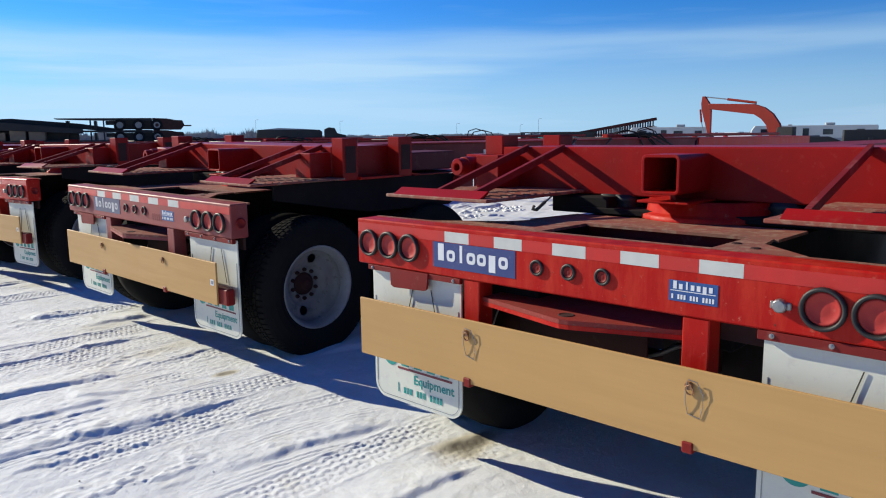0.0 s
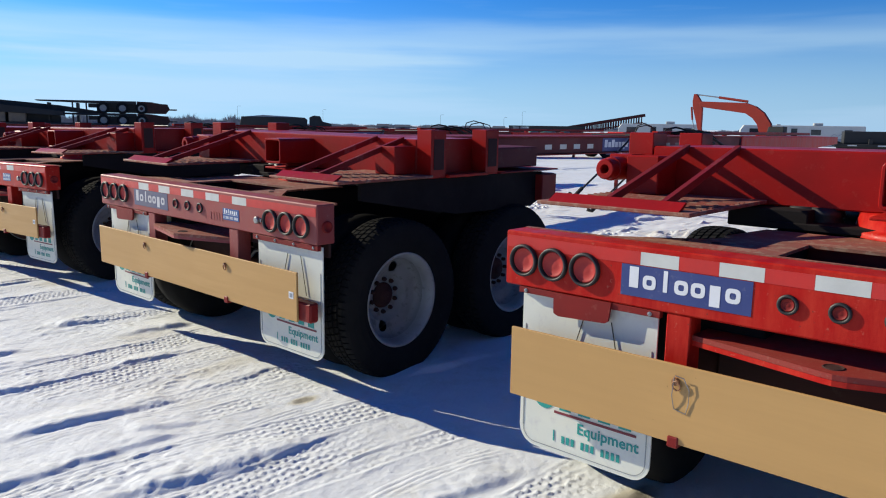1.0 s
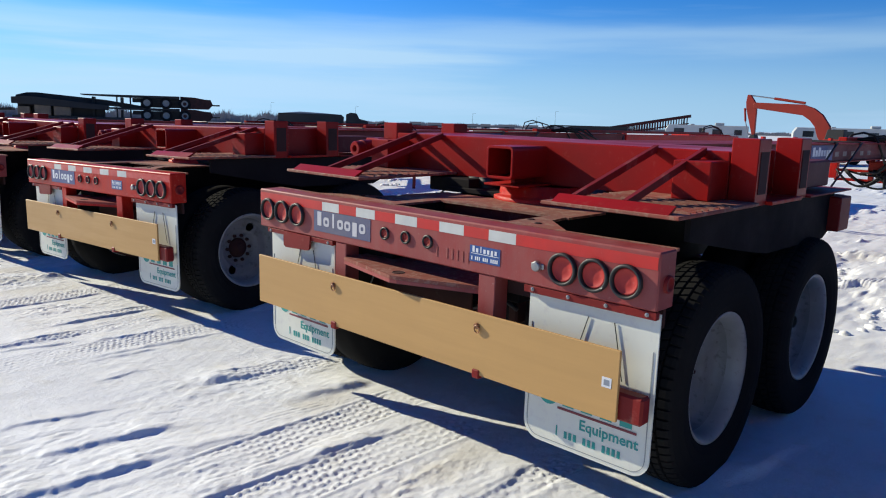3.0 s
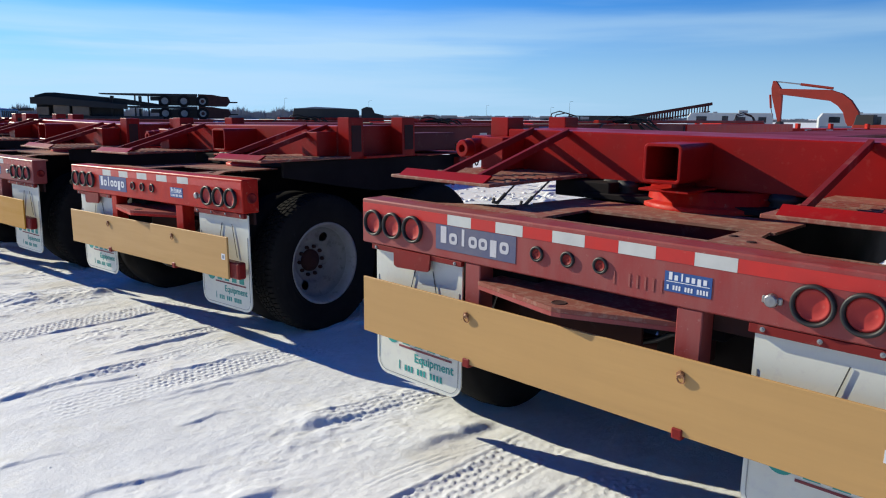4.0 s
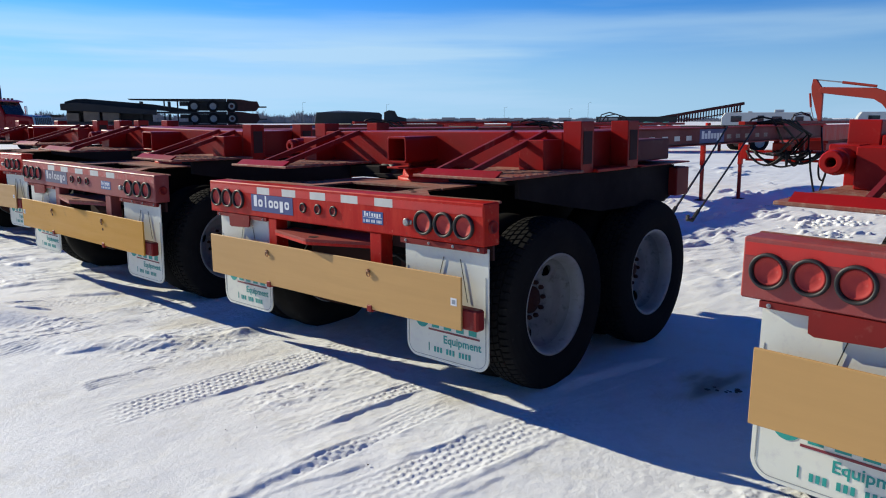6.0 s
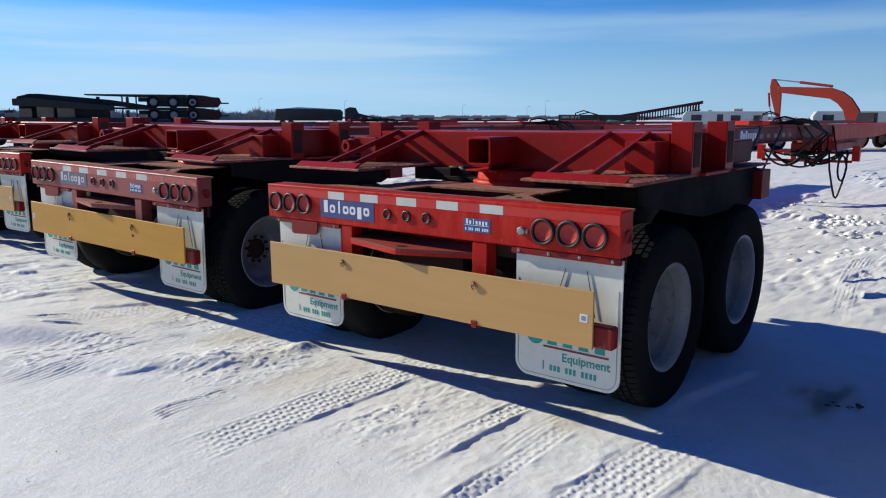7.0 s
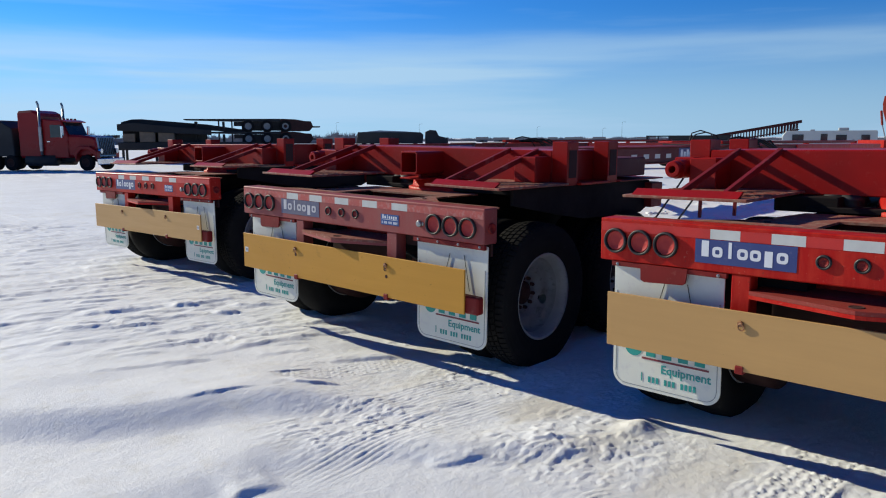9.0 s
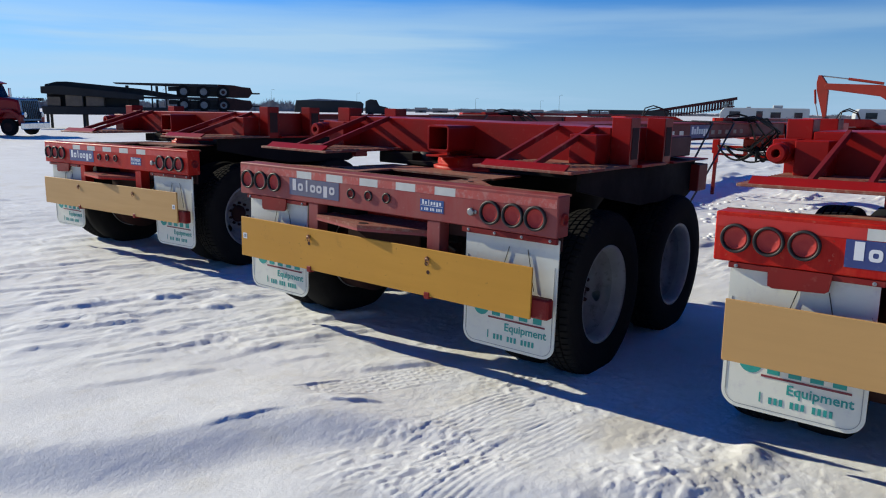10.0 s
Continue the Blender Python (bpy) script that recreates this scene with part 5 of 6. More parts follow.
# a slack hose hangs low from the third dolly's rack
for o in dollies[2].children:
    if o.name.startswith("hose_rack"):
        low = [(8.10, -0.53, 1.09), (8.10, -0.55, 0.85), (8.10, -0.60, 0.60), (8.10, -0.635, 0.47), (8.10, -0.655, 0.45), (8.10, -0.675, 0.48), (8.11, -0.72, 0.66), (8.12, -0.755, 0.86), (8.14, -0.75, 1.09)]
        part("hose", tube(low, 0.014, 6), "hose", o, "slack black air hose", True)
# the first dolly's towing plate reaches out a little less
for o in dollies[0].children:
    if o.name.split(".")[0] in ("hitch_plate", "hitch_lip", "pin_hole"):
        o.matrix_basis = pose(0.035, 0, 0) @ o.matrix_basis
# long wire loops on the nearest board's pins
for u in (-0.505, 0.515):
    loop = [(-0.090, -u + 0.004, 0.690), (-0.088, -u + 0.010, 0.62), (-0.079, -u + 0.004, 0.570), (-0.079, -u - 0.040, 0.562), (-0.080, -u - 0.048, 0.60), (-0.084, -u - 0.050, 0.65), (-0.088, -u - 0.030, 0.690), (-0.091, -u, 0.695)]
    part("pin_loop", tube(loop, 0.0018, 5), "steel", dollies[0], "thin bent wire loop hanging from the pin")
# chalked mark on the second dolly's beam
chalk = letters(dollies[1], "chalk", -0.001, 0.165, 0.395, 0.912, 0.975, "i iiiii")
chalk.name = "chalk_mark"
chalk["label"] = "faint hand-drawn chalk strokes on the red beam"


# ---- the yard behind ----
def polar(eye, az, dist, z=0.0):
    return eye[0] + dist * math.cos(radians(az)), eye[1] + dist * math.sin(radians(az)), z


def small_wheel(parent, x, y, z, r, w=0.28, disc="rim"):
    t = part("wheel", lathe([(r * 0.55, -w / 2), (r * 0.9, -w / 2), (r, -w / 2 + 0.05), (r, w / 2 - 0.05), (r * 0.9, w / 2), (r * 0.55, w / 2)], 24), "tyre", parent, "black rubber tyre", True, pose(x, y, z))
    part("rim", lathe([(0.001, -w / 2 + 0.10), (r * 0.3, -w / 2 + 0.09), (r * 0.42, -w / 2 + 0.06), (r * 0.56, -w / 2 - 0.005)], 20), disc, t, "", True)
    return t


def excavator(m):
    E = thing("excavator", m, "orange tracked excavator with raised boom standing in the yard", "excavator")
    for s in (-1, 1):
        tr = part("track", prism([(-3.4, 0.35), (-3.05, 0.0), (0.05, 0.0), (0.4, 0.35), (0.4, 0.6), (0.1, 0.85), (-3.1, 0.85), (-3.4, 0.6)], 0.55, "y", s * 1.15 - 0.275, 0.03), "dark", E, "dark steel crawler track")
        for k in range(5):
            part("roller", rod((-2.8 + 0.65 * k, s * 1.15 - 0.30, 0.30), (-2.8 + 0.65 * k, s * 1.15 + 0.30, 0.30), 0.16, 12), "dark", tr)
    part("car_body", box(-3.1, -0.2, -1.25, 1.25, 0.9, 1.75, 0.08), "orange", E, "orange machine house")
    part("counterweight", box(-3.6, -3.1, -1.25, 1.25, 1.0, 1.80, 0.10), "dark", E)
    cab = part("cab", prism([(-1.9, 1.0), (-0.3, 1.0), (-0.3, 1.7), (-0.5, 2.60), (-1.9, 2.60)], 0.95, "y", 0.25, 0.04), "dark", E, "dark operator's cab")
    part("window", box(-1.7, -0.7, 0.24, 0.248, 1.8, 2.5, 0), "glass", cab)
    boom = [(-0.5, 1.6), (0.6, 1.6), (0.8, 1.9), (1.1, 2.8), (1.6, 3.4), (2.3, 3.85), (6.95, 4.5), (7.1, 4.8), (6.9, 5.05), (2.3, 4.85), (1.3, 4.5), (0.5, 3.9), (-0.2, 2.9)]
    part("boom", prism(boom, 0.42, "y", -0.55, 0.03), "orange", E, "bent orange boom")
    stick = [(7.42, 5.80), (7.70, 5.80), (7.80, 5.1), (7.72, 4.4), (6.95, 1.9), (6.70, 1.95), (6.72, 4.3), (6.85, 5.0)]
    part("stick", prism(stick, 0.32, "y", -0.50, 0.02), "orange", E, "orange dipper stick")
    bk = [(6.6, 1.95), (6.9, 1.9), (7.25, 1.5), (7.3, 0.8), (6.9, 0.35), (6.3, 0.3), (6.5, 0.7), (6.45, 1.4)]
    part("bucket", prism(bk, 0.9, "y", -0.80, 0.02), "dark", E, "dark digging bucket")
    a = part("ram", rod((2.2, -0.34, 4.98), (5.1, -0.34, 5.42), 0.13, 10), "orange", E)
    part("ram_rod", rod((5.1, -0.34, 5.42), (7.3, -0.34, 5.72), 0.06, 8), "steel", a)
    b = part("ram", rod((7.92, -0.34, 4.5), (7.75, -0.34, 3.2), 0.10, 10), "orange", E)
    part("ram_rod", rod((7.75, -0.34, 3.2), (7.4, -0.34, 2.0), 0.05, 8), "steel", b)
    return E


def caravan(m, length, label):
    C = thing("caravan", m, label, "caravan", "parked caravans")
    h, h0 = 2.72, 0.45
    body = [(0, h0), (0, 2.2), (0.35, h), (length - 0.1, h), (length, h - 0.12), (length, h0)]
    part("body", prism(body, 2.4, "y", 0.0, 0.05), "rv", C, "off-white ribbed caravan body")
    part("stripe", box(0.2, length - 0.2, -0.012, 0.0, 1.05, 1.35, 0), "rv_stripe", C)
    for x, w, z0, z1 in ((1.0, 1.0, 1.75, 2.3), (length * 0.42, 0.55, 1.55, 2.35), (length * 0.58, 0.9, 1.75, 2.25), (length * 0.84, 0.7, 1.75, 2.25)):
        wn_ = part("window_frame", box(x - 0.04, x + w + 0.04, -0.02, 0.0, z0 - 0.04, z1 + 0.04, 0.005), "dark", C)
        part("pane", box(x, x + w, -0.028, -0.02, z0, z1, 0), "glass", wn_)
    peaks = [(length * 0.72, 1.4), (length * 0.76, 1.85), (length * 0.79, 1.62), (length * 0.83, 1.95), (length * 0.90, 1.4), (length * 0.83, 1.86), (length * 0.79, 1.52), (length * 0.76, 1.76)]
    part("decal", tube([(x, -0.015, z) for x, z in peaks[:5]], 0.025, 4), "rv_stripe", C, "grey mountain outline decal")
    part("roof_unit", box(length * 0.60, length * 0.60 + 0.95, 0.7, 1.5, h, h + 0.30, 0.06), "rv", C, "roof air conditioner")
    part("roof_vent", box(length * 0.30, length * 0.30 + 0.45, 0.8, 1.25, h, h + 0.13, 0.03), "rv", C)
    for x in (length * 0.55, length * 0.55 + 0.85):
        small_wheel(C, x, 0.15, 0.36, 0.36, 0.22)
    for x in (0.4, length - 0.5):
        part("stand", box(x, x + 0.1, 0.2, 0.3, 0.0, h0, 0), "dark", C)
    return C


def ramp_trailer(m):
    R = thing("ramp_trailer", m, "dark flat trailer with a raised dark red slatted ramp", "trailer")
    part("deck", box(0, 8.6, -0.1, 2.3, 1.25, 1.62, 0.03), "dark", R)
    part("side_rail", box(0, 8.9, -0.15, -0.08, 1.93, 2.07, 0.01), "dark", R, "dark top rail along the deck")
    for k in range(8):
        part("stake", box(0.05 + 1.2 * k, 0.20 + 1.2 * k, -0.14, -0.09, 1.62, 1.93, 0), "dark", R)
    part("side_panel", box(2.4, 8.8, -0.09, -0.06, 1.62, 1.93, 0), "dark", R)
    part("headboard", box(0, 0.12, 0.0, 2.2, 1.62, 2.07, 0.01), "dark", R)
    for k, x in enumerate((6.0, 7.1, 8.2)):
        small_wheel(R, x, 0.1, 0.5, 0.5)
    part("support", box(1.0, 1.2, 0.2, 0.4, 0.0, 1.35, 0), "dark", R)
    for y in (0.0, 2.2):
        part("ramp_chord", beam((5.4, y, 1.66), (15.6, y, 3.45), 0.16, 0.30), "ramp", R, "dark red ramp chord")
        part("ramp_chord", beam((9.5, y, 1.62), (15.4, y, 2.62), 0.10, 0.12), "ramp", R)
        for k in range(24):
            x = 8.6 + k * 0.285
            z = 1.66 + (x - 5.4) * 0.1755
            part("ramp_slat", box(x, x + 0.11, y - 0.04, y + 0.10, max(1.45, z - 0.95), z - 0.08, 0), "ramp", R)
    for k in range(20):
        x = 7.4 + k * 0.42
        z = 1.66 + (x - 5.4) * 0.1755
        part("ramp_tread", box(x, x + 0.14, 0.06, 2.14, z + 0.02, z + 0.10, 0), "ramp", R)
    part("ramp_prop", beam((14.6, 1.1, 0), (14.9, 1.1, 3.2), 0.14, 0.14), "dark", R)
    return R


def flat_trailer(T, z0, length, dark="dark"):
    """A three-axle flat trailer as parts of the stack, its floor z0 above the ground."""
    part("deck", prism([(0, z0 + 1.46), (0.15, z0 + 1.34), (length * 0.35, z0 + 1.22), (length * 0.74, z0 + 1.16), (length * 0.74, z0 + 1.50)], 2.5, "y", 0.0, 0.02), dark, T, "dark planked trailer deck")
    part("main_beam", box(length * 0.38, length - 0.6, 0.45, 0.65, z0 + 0.70, z0 + 1.16, 0.01), dark, T)
    part("main_beam", box(length * 0.38, length - 0.6, 1.85, 2.05, z0 + 0.70, z0 + 1.16, 0.01), dark, T)
    pts = [(length * 0.745, z0 + 0.10), (length - 0.45, z0 + 0.10), (length, z0 + 0.62), (length - 0.25, z0 + 1.22), (length - 1.0, z0 + 1.26), (length * 0.86, z0 + 1.44), (length * 0.745, z0 + 1.50)]
    part("beavertail", prism(pts, 2.5, "y", 0.0, 0.02), "under", T, "dark rusty sloping trailer tail")
    part("axle_frame", box(length * 0.44, length - 0.7, 0.70, 1.80, z0 + 0.15, z0 + 1.16, 0.02), dark, T)
    for k in range(3):
        small_wheel(T, length * 0.49 + k * 2.08, 0.06, z0 + 0.66, 0.68, 0.3, "disc")
    part("bumper", box(length - 0.05, length + 0.8, 0.1, 2.4, z0 + 0.52, z0 + 0.66, 0.01), dark, T)
    for x in (length * 0.26, length * 0.36):
        part("leg", box(x, x + 0.16, 0.3, 0.5, z0 + 0.2, z0 + 1.25, 0.01), dark, T)


def trailer_stack(m):
    S = thing("stacked_trailers", m, "three dark flat trailers stacked one upon the other on snow", "trailer")
    L = 14.4
    for k in range(3):
        flat_trailer(S, 1.42 * k, L)
    for k in range(2):
        for x in (1.2, 4.2, 12.6):
            part("bolster", box(x, x + 0.25, 0.3, 2.2, 1.42 * k + 1.50, 1.42 * k + 2.60, 0.01), "dark", S)
    part("gooseneck", prism([(-6.6, 3.3), (-6.5, 3.95), (-5.4, 4.25), (-4.4, 4.28), (2.6, 3.70), (7.0, 3.05), (7.0, 2.7), (2.0, 3.1), (-1.0, 3.2)], 1.6, "y", 0.6, 0.03), "dark", S, "dark sloping gooseneck")
    part("gooseneck", prism([(-6.7, 3.0), (-6.7, 3.7), (-5.0, 3.85), (3.0, 3.05), (3.0, 2.5)], 1.4, "y", -1.0, 0.03), "dark", S, "dark sloping gooseneck")
    for k, (x0, x1, z1) in enumerate(((-4.5, -2.9, 3.1), (-2.6, -0.9, 3.05), (-6.2, -5.0, 2.7))):
        part("crate", box(x0, x1, -0.8 + 0.1 * k, 0.5, 1.75, z1, 0.04), "plank", S, "weathered brown wooden crate")
    part("base_frame", box(-6.7, 6.8, -0.9, 2.2, 0.9, 1.74, 0.03), "dark", S)
    part("base_frame", prism([(-6.4, 1.7), (-6.4, 3.3), (-4.6, 3.5), (2.5, 3.0), (2.5, 1.7)], 0.3, "y", 0.7, 0.03), "dark", S)
    for x in (-6.4, -3.0, 1.0, 4.0):
        for y in (-0.7, 1.9):
            part("leg", box(x, x + 0.25, y, y + 0.25, -0.6, 1.1, 0.02), "dark", S)
    part("base_frame", prism([(-10.5, 2.35), (-6.9, 2.55), (-6.9, 2.25), (-10.5, 2.15)], 1.8, "y", 0.2, 0.02), "dark", S)
    return S


def semi_truck(m):
    K = thing("semi_truck", m, "parked red highway tractor truck with tall exhaust stacks", "truck")
    part("frame", box(-4.5, 3.1, -0.45, 0.45, 0.55, 0.85, 0.02), "dark", K)
    hood = [(1.05, 0.80), (3.05, 0.85), (3.12, 1.25), (3.02, 1.76), (2.6, 1.84), (1.6, 1.90), (1.05, 1.92)]
    part("hood", prism(hood, 1.90, "y", -0.95, 0.10), "truck", K, "long red hood")
    part("grille", prism([(3.06, 0.80), (3.26, 0.80), (3.12, 1.82), (2.98, 1.84)], 1.70, "y", -0.85, 0.03), "chrome_dark", K, "upright chrome grille")
    for k in range(9):
        part("grille_bar", prism([(3.25, 0.90), (3.27, 0.90), (3.145, 1.74), (3.125, 1.74)], 0.09, "y", -0.76 + 0.178 * k), "dark", K)
    part("bumper", box(3.25, 3.55, -1.22, 1.22, 0.38, 0.78, 0.05), "chrome", K, "polished front bumper")
    cab = [(-0.65, 0.75), (1.15, 0.75), (1.15, 1.88), (0.75, 2.62), (-0.65, 2.70)]
    C = part("cab", prism(cab, 2.05, "y", -1.025, 0.05), "truck", K, "red cab")
    part("windscreen", prism([(1.19, 1.92), (1.21, 1.92), (0.82, 2.56), (0.80, 2.56)], 1.75, "y", -0.875), "glass", C)
    part("side_window", box(-0.05, 0.75, -1.035, -1.03, 1.78, 2.40, 0), "glass", C)
    part("door_handle", box(-0.3, -0.1, -1.05, -1.03, 1.55, 1.60, 0), "chrome", C)
    part("visor", prism([(0.70, 2.58), (1.10, 2.52), (1.12, 2.57), (0.72, 2.66)], 1.9, "y", -0.95), "truck", C)
    for k in range(5):
        part("roof_lamp", box(0.40, 0.55, -0.75 + 0.36 * k, -0.63 + 0.36 * k, 2.66, 2.74, 0.02), "orange", C)
    sl = [(-2.35, 0.75), (-0.66, 0.75), (-0.66, 2.95), (-1.2, 3.15), (-2.35, 3.10)]
    part("sleeper", prism(sl, 2.2, "y", -1.1, 0.12), "truck", K, "tall red sleeper box")
    for s in (-1, 1):
        st = part("exhaust_stack", rod((-0.66, s * 1.14, 0.9), (-0.66, s * 1.14, 3.25), 0.075, 12), "steel", K, "upright dull grey exhaust stack", True)
        part("stack_tip", tube([(-0.66, s * 1.14, 3.2), (-0.67, s * 1.14, 3.40), (-0.76, s * 1.14, 3.55)], 0.07, 10), "steel", st)
        part("heat_shield", rod((-0.66, s * 1.14, 1.1), (-0.66, s * 1.14, 2.3), 0.11, 12), "steel", st)
        part("fuel_tank", rod((-1.9, s * 0.85, 0.62), (0.2, s * 0.85, 0.62), 0.33, 18), "dark", K, "dark grimy fuel tank", True)
        part("headlamp", rod((3.2, s * 0.82, 1.10), (3.36, s * 0.82, 1.10), 0.13, 14), "chrome", K)
        part("mirror", box(0.95, 1.05, s * 1.30 - 0.10, s * 1.30 + 0.10, 1.75, 2.35, 0.02), "chrome", K)
        fd = [(1.75, 0.55), (1.85, 0.95), (2.15, 1.18), (2.65, 1.18), (3.0, 0.95), (3.2, 0.6), (3.25, 1.1), (2.7, 1.35), (2.0, 1.35), (1.6, 1.05)]
        part("fender", prism(fd, 0.45, "y", s * 0.97 - 0.225, 0.03), "truck", K)
        small_wheel(K, 2.42, s * 1.0, 0.50, 0.50, 0.30, "under")
        for x in (-2.9, -4.2):
            small_wheel(K, x, s * 0.98, 0.50, 0.50, 0.52, "under")
    part("deck_plate", box(-4.6, -2.4, -0.6, 0.6, 0.95, 1.1, 0.03), "dark", K)
    # the cab stands tall above the wheels
    for o in K.children_recursive:
        if o.type == 'MESH' and o.name.split(".")[0] not in ("wheel", "rim", "bumper", "frame"):
            for v in o.data.vertices:
                v.co.z = v.co.z if v.co.z < 0.6 else 0.6 + (v.co.z - 0.6) * 1.27
    part("load_body", prism([(-10.5, 0.9), (-10.5, 3.8), (-7.0, 3.85), (-6.0, 3.3), (-3.6, 3.2), (-2.7, 2.7), (-2.6, 0.9)], 2.4, "y", -1.2, 0.05), "dark", K, "dark flat load behind the cab")
    return K


def low_truck(m):
    K = thing("dump_trailer", m, "long dark blue-grey trailer with a truck at its end", "trailer")
    part("body", prism([(0, 0.9), (0.3, 2.6), (9.6, 2.55), (10.0, 2.2), (9.9, 0.9)], 2.4, "y", 0, 0.05), "dark", K)
    part("tarpaulin", prism([(0.3, 2.55), (3.5, 2.85), (7.0, 2.7), (9.4, 2.55)], 2.2, "y", 0.1, 0.0), "rv_stripe", K)
    cabp = [(10.3, 0.8), (10.3, 2.6), (11.0, 2.9), (11.9, 2.8), (12.3, 2.0), (13.6, 1.7), (13.7, 0.8)]
    part("cab", prism(cabp, 2.2, "y", 0.1, 0.06), "dark", K, "dark truck cab")
    for x in (1.2, 2.4, 8.8, 11.0, 13.0):
        small_wheel(K, x, 0.1, 0.5, 0.5)
    return K


def far_lowboy(m, length, label, hoses=False, paint="red", under="red_dull"):
    """A red low trailer of the second row, seen edge on behind the dollies."""
    T = thing("low_trailer", m, label, "trailer", "red trailers of the far row")
    part("deck", box(0, length, -1.3, 1.3, 1.02, 1.16, 0.02), paint, T, "long trailer deck")
    for y in (-1.0, 0.8):
        part("main_beam", box(0.2, length - 0.2, y, y + 0.2, 0.70, 1.02, 0.01), under, T)
    part("gooseneck", prism([(-2.6, 1.10), (-0.2, 1.10), (0.4, 0.9), (0.4, 1.2), (-0.2, 1.45), (-2.6, 1.45)], 1.6, "y", -0.8, 0.02), paint, T, "trailer gooseneck")
    for k in range(7):
        part("reflective_tape", box(0.6 + k * 1.3, 1.0 + k * 1.3, -1.304, -1.3, 1.06, 1.12, 0), "tape_white", T, "white reflective tape")
    for k in range(3):
        for s in (-1.05, 1.05):
            small_wheel(T, length - 1.0 - 1.35 * k, s, 0.47, 0.47)
    for x in (0.5, length * 0.45):
        part("stand", box(x, x + 0.12, -0.6, -0.48, 0, 0.72, 0.01), under, T)
    for x in (1.5, 3.5, 5.8):
        part("upright", box(x, x + 0.18, -1.25, -1.05, 1.16, 1.42, 0.01), paint, T)
    if hoses:
        part("hose", tube([(-1.6, -0.4, 1.44), (-1.5, -0.4, 1.80), (-1.1, -0.4, 1.92), (-0.6, -0.4, 1.78), (-0.4, -0.4, 1.42)], 0.03, 6), "hose", T, "looped black hose")
        part("hose", tube([(-1.3, 0.1, 1.44), (-1.1, 0.1, 1.74), (-0.6, 0.1, 1.84), (-0.1, 0.1, 1.70), (0.1, 0.1, 1.40)], 0.03, 6), "hose", T, "looped black hose")
    return T


def light_pole(x, y, h, z=-0.25):
    P = thing("light_pole", pose(x, y, z, 0, 0, -45), "thin grey steel light pole at the edge of the yard", "pole", "poles along the horizon")
    part("shaft", rod((0, 0, 0), (0, 0, h), 0.09, 8, None, 0.05), "dark", P)
    part("arm", tube([(0, 0, h - 0.05), (0.5, 0, h + 0.25), (1.8, 0, h + 0.3)], 0.06, 5), "dark", P)
    part("lamp_head", box(1.2, 1.9, -0.14, 0.14, h + 0.22, h + 0.36, 0.03), "dark", P)


def bush_line(name, az0, az1, dist, height, seed, label):
    """A far belt of bare brush: crowds of thin upright twigs with an uneven top."""
    rnd = random.Random(seed)
    bm = bmesh.new()
    n = int((az1 - az0) * 170)
    for k in range(n):
        az = az0 + (az1 - az0) * (k + rnd.random()) / n
        d = dist + rnd.uniform(-10, 10)
        x, y, _ = polar((0, 6), az, d)
        hill = 0.55 + 0.45 * math.sin(az * 3.1 + seed) * math.sin(az * 1.3)
        h = height * (0.35 + 0.65 * rnd.random()) * (0.45 + 0.6 * abs(hill))
        for j in range(3):
            a = rnd.uniform(0, 6.28)
            lean = rnd.uniform(0.1, 0.45) * h
            p0 = Vector((x + rnd.uniform(-1, 1), y + rnd.uniform(-1, 1), -0.3))
            p1 = p0 + Vector((math.cos(a) * lean, math.sin(a) * lean, h * rnd.uniform(0.6, 1.0)))
            w = 0.03 + 0.045 * rnd.random()
            s = Vector((-math.sin(radians(az)), math.cos(radians(az)), 0)) * w
            mid = p0.lerp(p1, 0.55)
            vs = [bm.verts.new(p0 - s), bm.verts.new(p0 + s), bm.verts.new(mid + s * 2.6), bm.verts.new(p1), bm.verts.new(mid - s * 2.6)]
            bm.faces.new(vs)
    return tagged(part(name, bm, "bark"), label, "bushes", kind="stuff")


def far_house(x, y, w, d, h, az, name="farm_shed"):
    H = thing(name, pose(x, y, -0.3, 0, 0, az), "small grey far building on the horizon", "building", "buildings on the horizon")
    part("wall", box(-w / 2, w / 2, -d / 2, d / 2, 0, h, 0.02), "shed", H)
    part("roof", prism([(-d / 2 - 0.3, h), (d / 2 + 0.3, h), (0, h + d * 0.22)], w + 0.6, "x", -w / 2 - 0.3), "shed", H)
    part("door", box(-w * 0.15, w * 0.15, -d / 2 - 0.05, -d / 2, 0, h * 0.7, 0), "dark", H)


excavator(pose(70.5, 26.8, -0.58, 0, 0, 90) @ Matrix.Scale(0.963, 4))
caravan(pose(76.5, 45.8, -0.60, 0, 0, -66), 8.7, "off-white caravan with grey stripe parked in snow")
caravan(pose(84.6, 34.9, -0.55, 0, 0, -66), 12.6, "long off-white caravan parked behind the excavator")
ramp_trailer(pose(83.9, 67.7, -0.74, 0, 0, -62) @ Matrix.Scale(1.2, 4))
trailer_stack(pose(23.2, 72.7, -0.06, 0, 0, -25) @ Matrix.Scale(0.775, 4))
semi_truck(pose(11.1, 61.8, -0.42, 0, 0, -50))
low_truck(pose(75.0, 124.6, -0.55, 0, 0, -37) @ Matrix.Scale(1.25, 4))
for x, y, a, ln, hs in ((31, 27, -34, 10, True), (38, 21, -28, 10, True), (30, 36, -40, 10, False)):
    far_lowboy(pose(x, y, -0.1, 0, 0, a), ln, "long red low trailer standing on snow in the far row", hs)
far_lowboy(pose(61.5, 53.0, -0.50, 0, 0, -58), 12, "long red low trailer with teal tarpaulin bundles standing on snow")
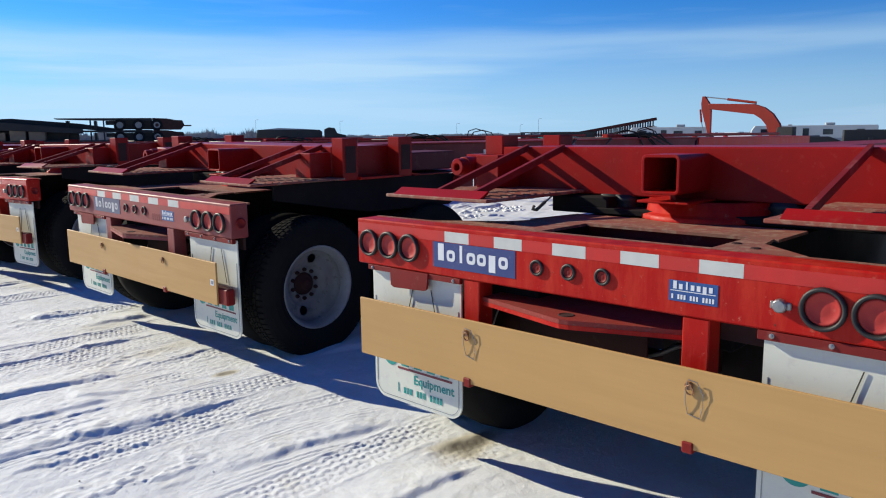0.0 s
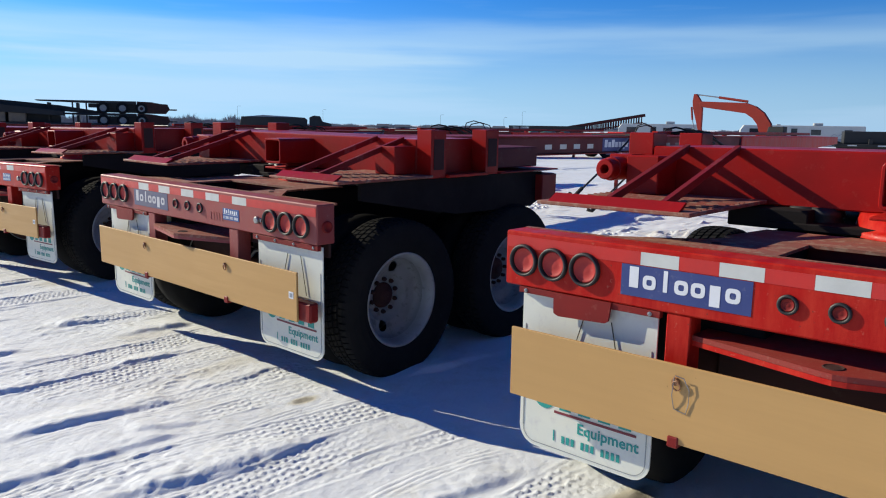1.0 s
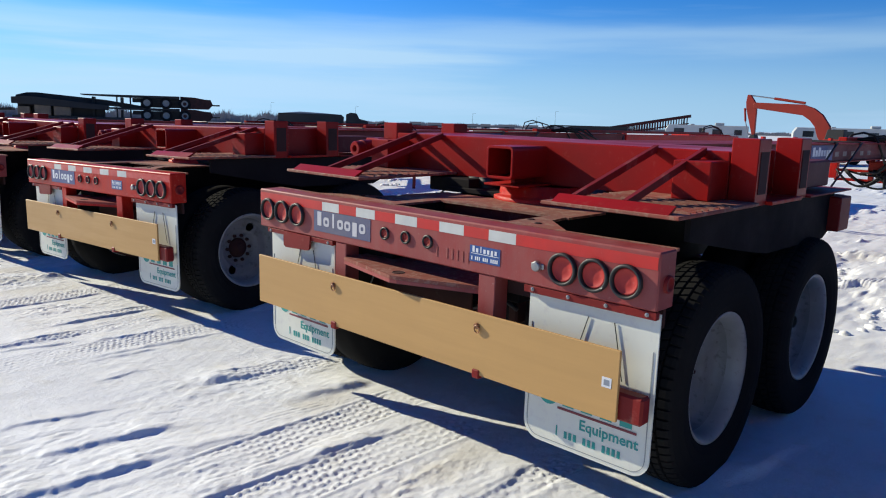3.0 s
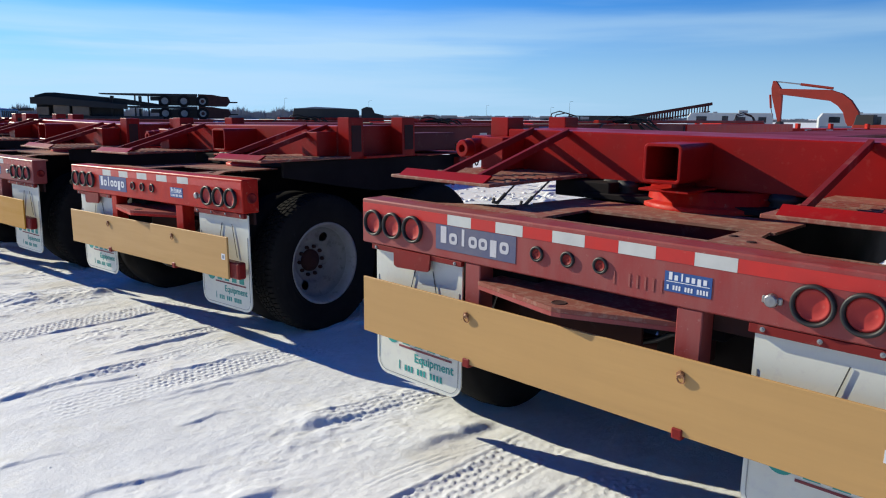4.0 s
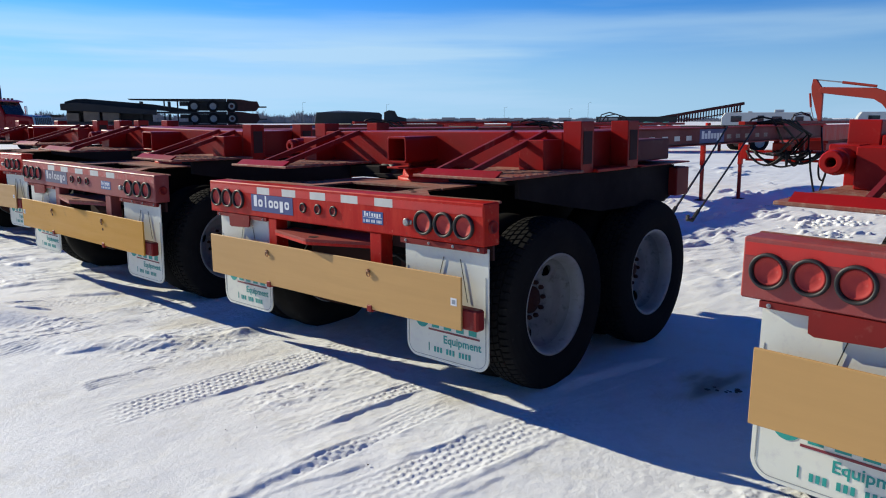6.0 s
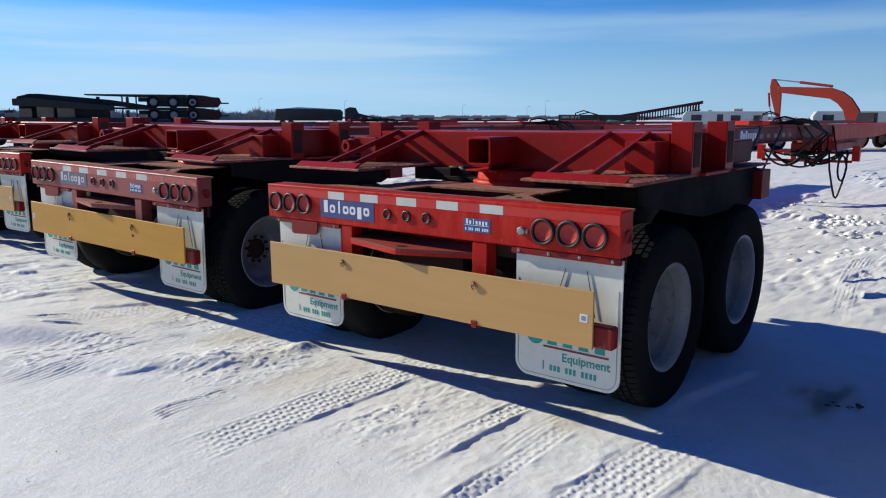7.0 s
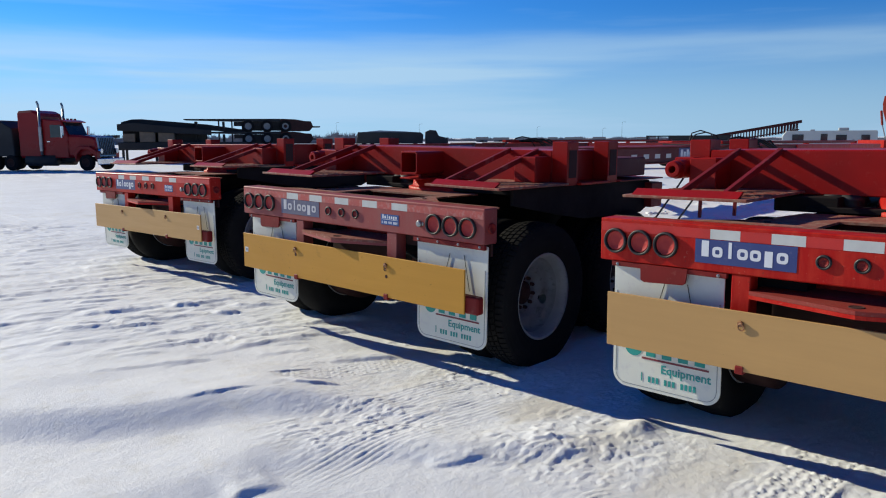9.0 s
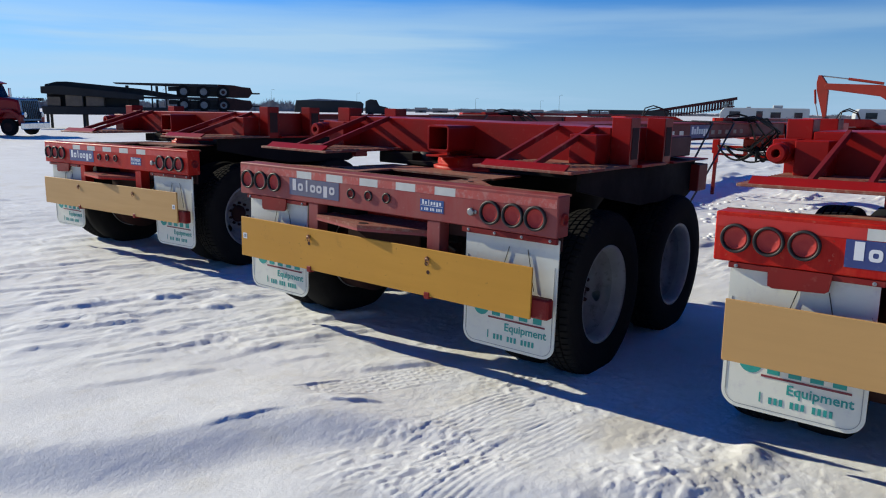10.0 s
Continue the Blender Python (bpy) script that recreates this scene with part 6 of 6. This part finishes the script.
for k, (x, y, w) in enumerate(((65.2, 47.6, 0.9), (64.3, 48.9, 0.7), (66.1, 46.1, 0.6))):
    bm = bmesh.new()
    g = bmesh.ops.create_icosphere(bm, subdivisions=3, radius=1.0)["verts"]
    for v in g:
        n = v.co.normalized()
        q = 1 + 0.16 * math.sin(n.x * 7 + k) * math.sin(n.z * 6 + k * 2) + 0.08 * math.sin(n.y * 13 + n.x * 9)
        v.co = Vector((n.x * w * q, n.y * 0.5 * q, max(0.0, 0.22 + n.z * 0.30 * q)))
    T = part("tarp_bundle", bm, "tarp", None, "", True)
    T.matrix_basis = pose(x, y, 0.66, 0, 0, -58 + 9 * k)
    tagged(T, "crumpled teal tarpaulin bundle lying on a red trailer deck", "tarpaulin", "tarpaulin bundles")
dark_low = far_lowboy(pose(41.6, 13.0, -0.20, 0, 0, -72), 11, "dark low trailer loaded with steel frames standing on snow", False, "dark", "dark")
for x, w, h in ((0.4, 2.2, 0.62), (2.9, 1.4, 0.48), (4.6, 3.0, 0.66), (8.0, 2.4, 0.52)):
    part("load_frame", box(x, x + w, -1.1, 1.0, 1.165, 1.165 + h, 0.03), "dark", dark_low, "dark steel frame")
for az, h in ((58.5, 11), (52.2, 10), (36.9, 10.5), (38.3, 7), (66.0, 10), (43.2, 8)):
    x, y, _ = polar((0, 6), az, 450)
    light_pole(x, y, h)
bush_line("brush", 28, 62, 430, 3.0, 3, "far belt of bare brush on the horizon, coloured haze grey")
bush_line("brush", 56, 96, 300, 5.6, 8, "bare brush behind the stacked trailers, coloured haze grey")
bush_line("brush", 2, 30, 420, 2.6, 12, "low far brush line on the horizon")
for az, d, w, h in ((64.0, 300, 9, 1.5), (59.5, 330, 8, 1.5), (46.0, 360, 7, 1.6), (43.5, 370, 9, 1.3), (40.5, 380, 8, 1.6), (47.5, 340, 5, 1.9), (38.6, 390, 6, 1.7), (42.1, 360, 4, 1.6), (35.2, 400, 9, 1.5)):
    x, y, _ = polar((0, 6), az, d)
    far_house(x, y, w, 5, h * 0.62, az - 90)


# ---- bits on the snow ----
def clods(name, spots, mat, label, seed, kind="", fine=2):
    rnd = random.Random(seed)
    bm = bmesh.new()
    for x, y, r, flat in spots:
        g = bmesh.ops.create_icosphere(bm, subdivisions=fine, radius=1.0)["verts"]
        for v in g:
            n = v.co.normalized()
            k = 1 + 0.35 * math.sin(n.x * 5 + x * 31) * math.sin(n.y * 6 + y * 17) + rnd.uniform(-0.12, 0.12)
            v.co = Vector((x + n.x * r * k, y + n.y * r * k * 1.25, SNOW_Z + 0.004 + n.z * r * k * flat))
    ob = part(name, bm, mat, None, "", True)
    return tagged(ob, label, "mud" if mat == "mud" else "snow lumps", kind=kind)


rnd = random.Random(19)
clods("frozen_mud", [(3.91 - 0.0105 * k + rnd.uniform(-0.045, 0.045), 7.90 + 0.0155 * k + rnd.uniform(-0.04, 0.04), rnd.uniform(0.006, 0.016), 0.25) for k in range(9)], "mud", "dark frozen mud clods lying on snow", 3)
clods("snow_crumbs", [(1.85 + rnd.gauss(0, 0.25), 9.5 + rnd.gauss(0, 0.25), rnd.uniform(0.002, 0.0045), 0.4) for k in range(30)] + [(rnd.uniform(0.2, 2.3), rnd.uniform(2.6, 14.0), rnd.uniform(0.002, 0.005), 0.4) for k in range(60)], "snow", "loose crumbs of snow thrown up by tyres", 5, "stuff")
chunks = []
for k in range(46):
    cx, cy, spread = 6.4 + 7.5 * rnd.random(), rnd.uniform(4.0, 19.0), rnd.uniform(0.2, 0.6)
    chunks += [(cx + rnd.gauss(0, spread), cy + rnd.gauss(0, spread * 0.5), rnd.uniform(0.015, 0.06) * (1.5 if rnd.random() < 0.12 else 1.0), rnd.uniform(0.35, 0.7)) for j in range(18)]
clods("snow_lumps", chunks, "snow", "broken lumps of snow scattered behind the trailers", 8, "stuff", 1)
clods("dirt_specks", [(rnd.uniform(-0.4, 2.2), rnd.uniform(3.0, 15.0), rnd.uniform(0.0025, 0.005), 0.6) for k in range(16)], "mud", "tiny dark specks of dirt scattered over snow", 6, "stuff")
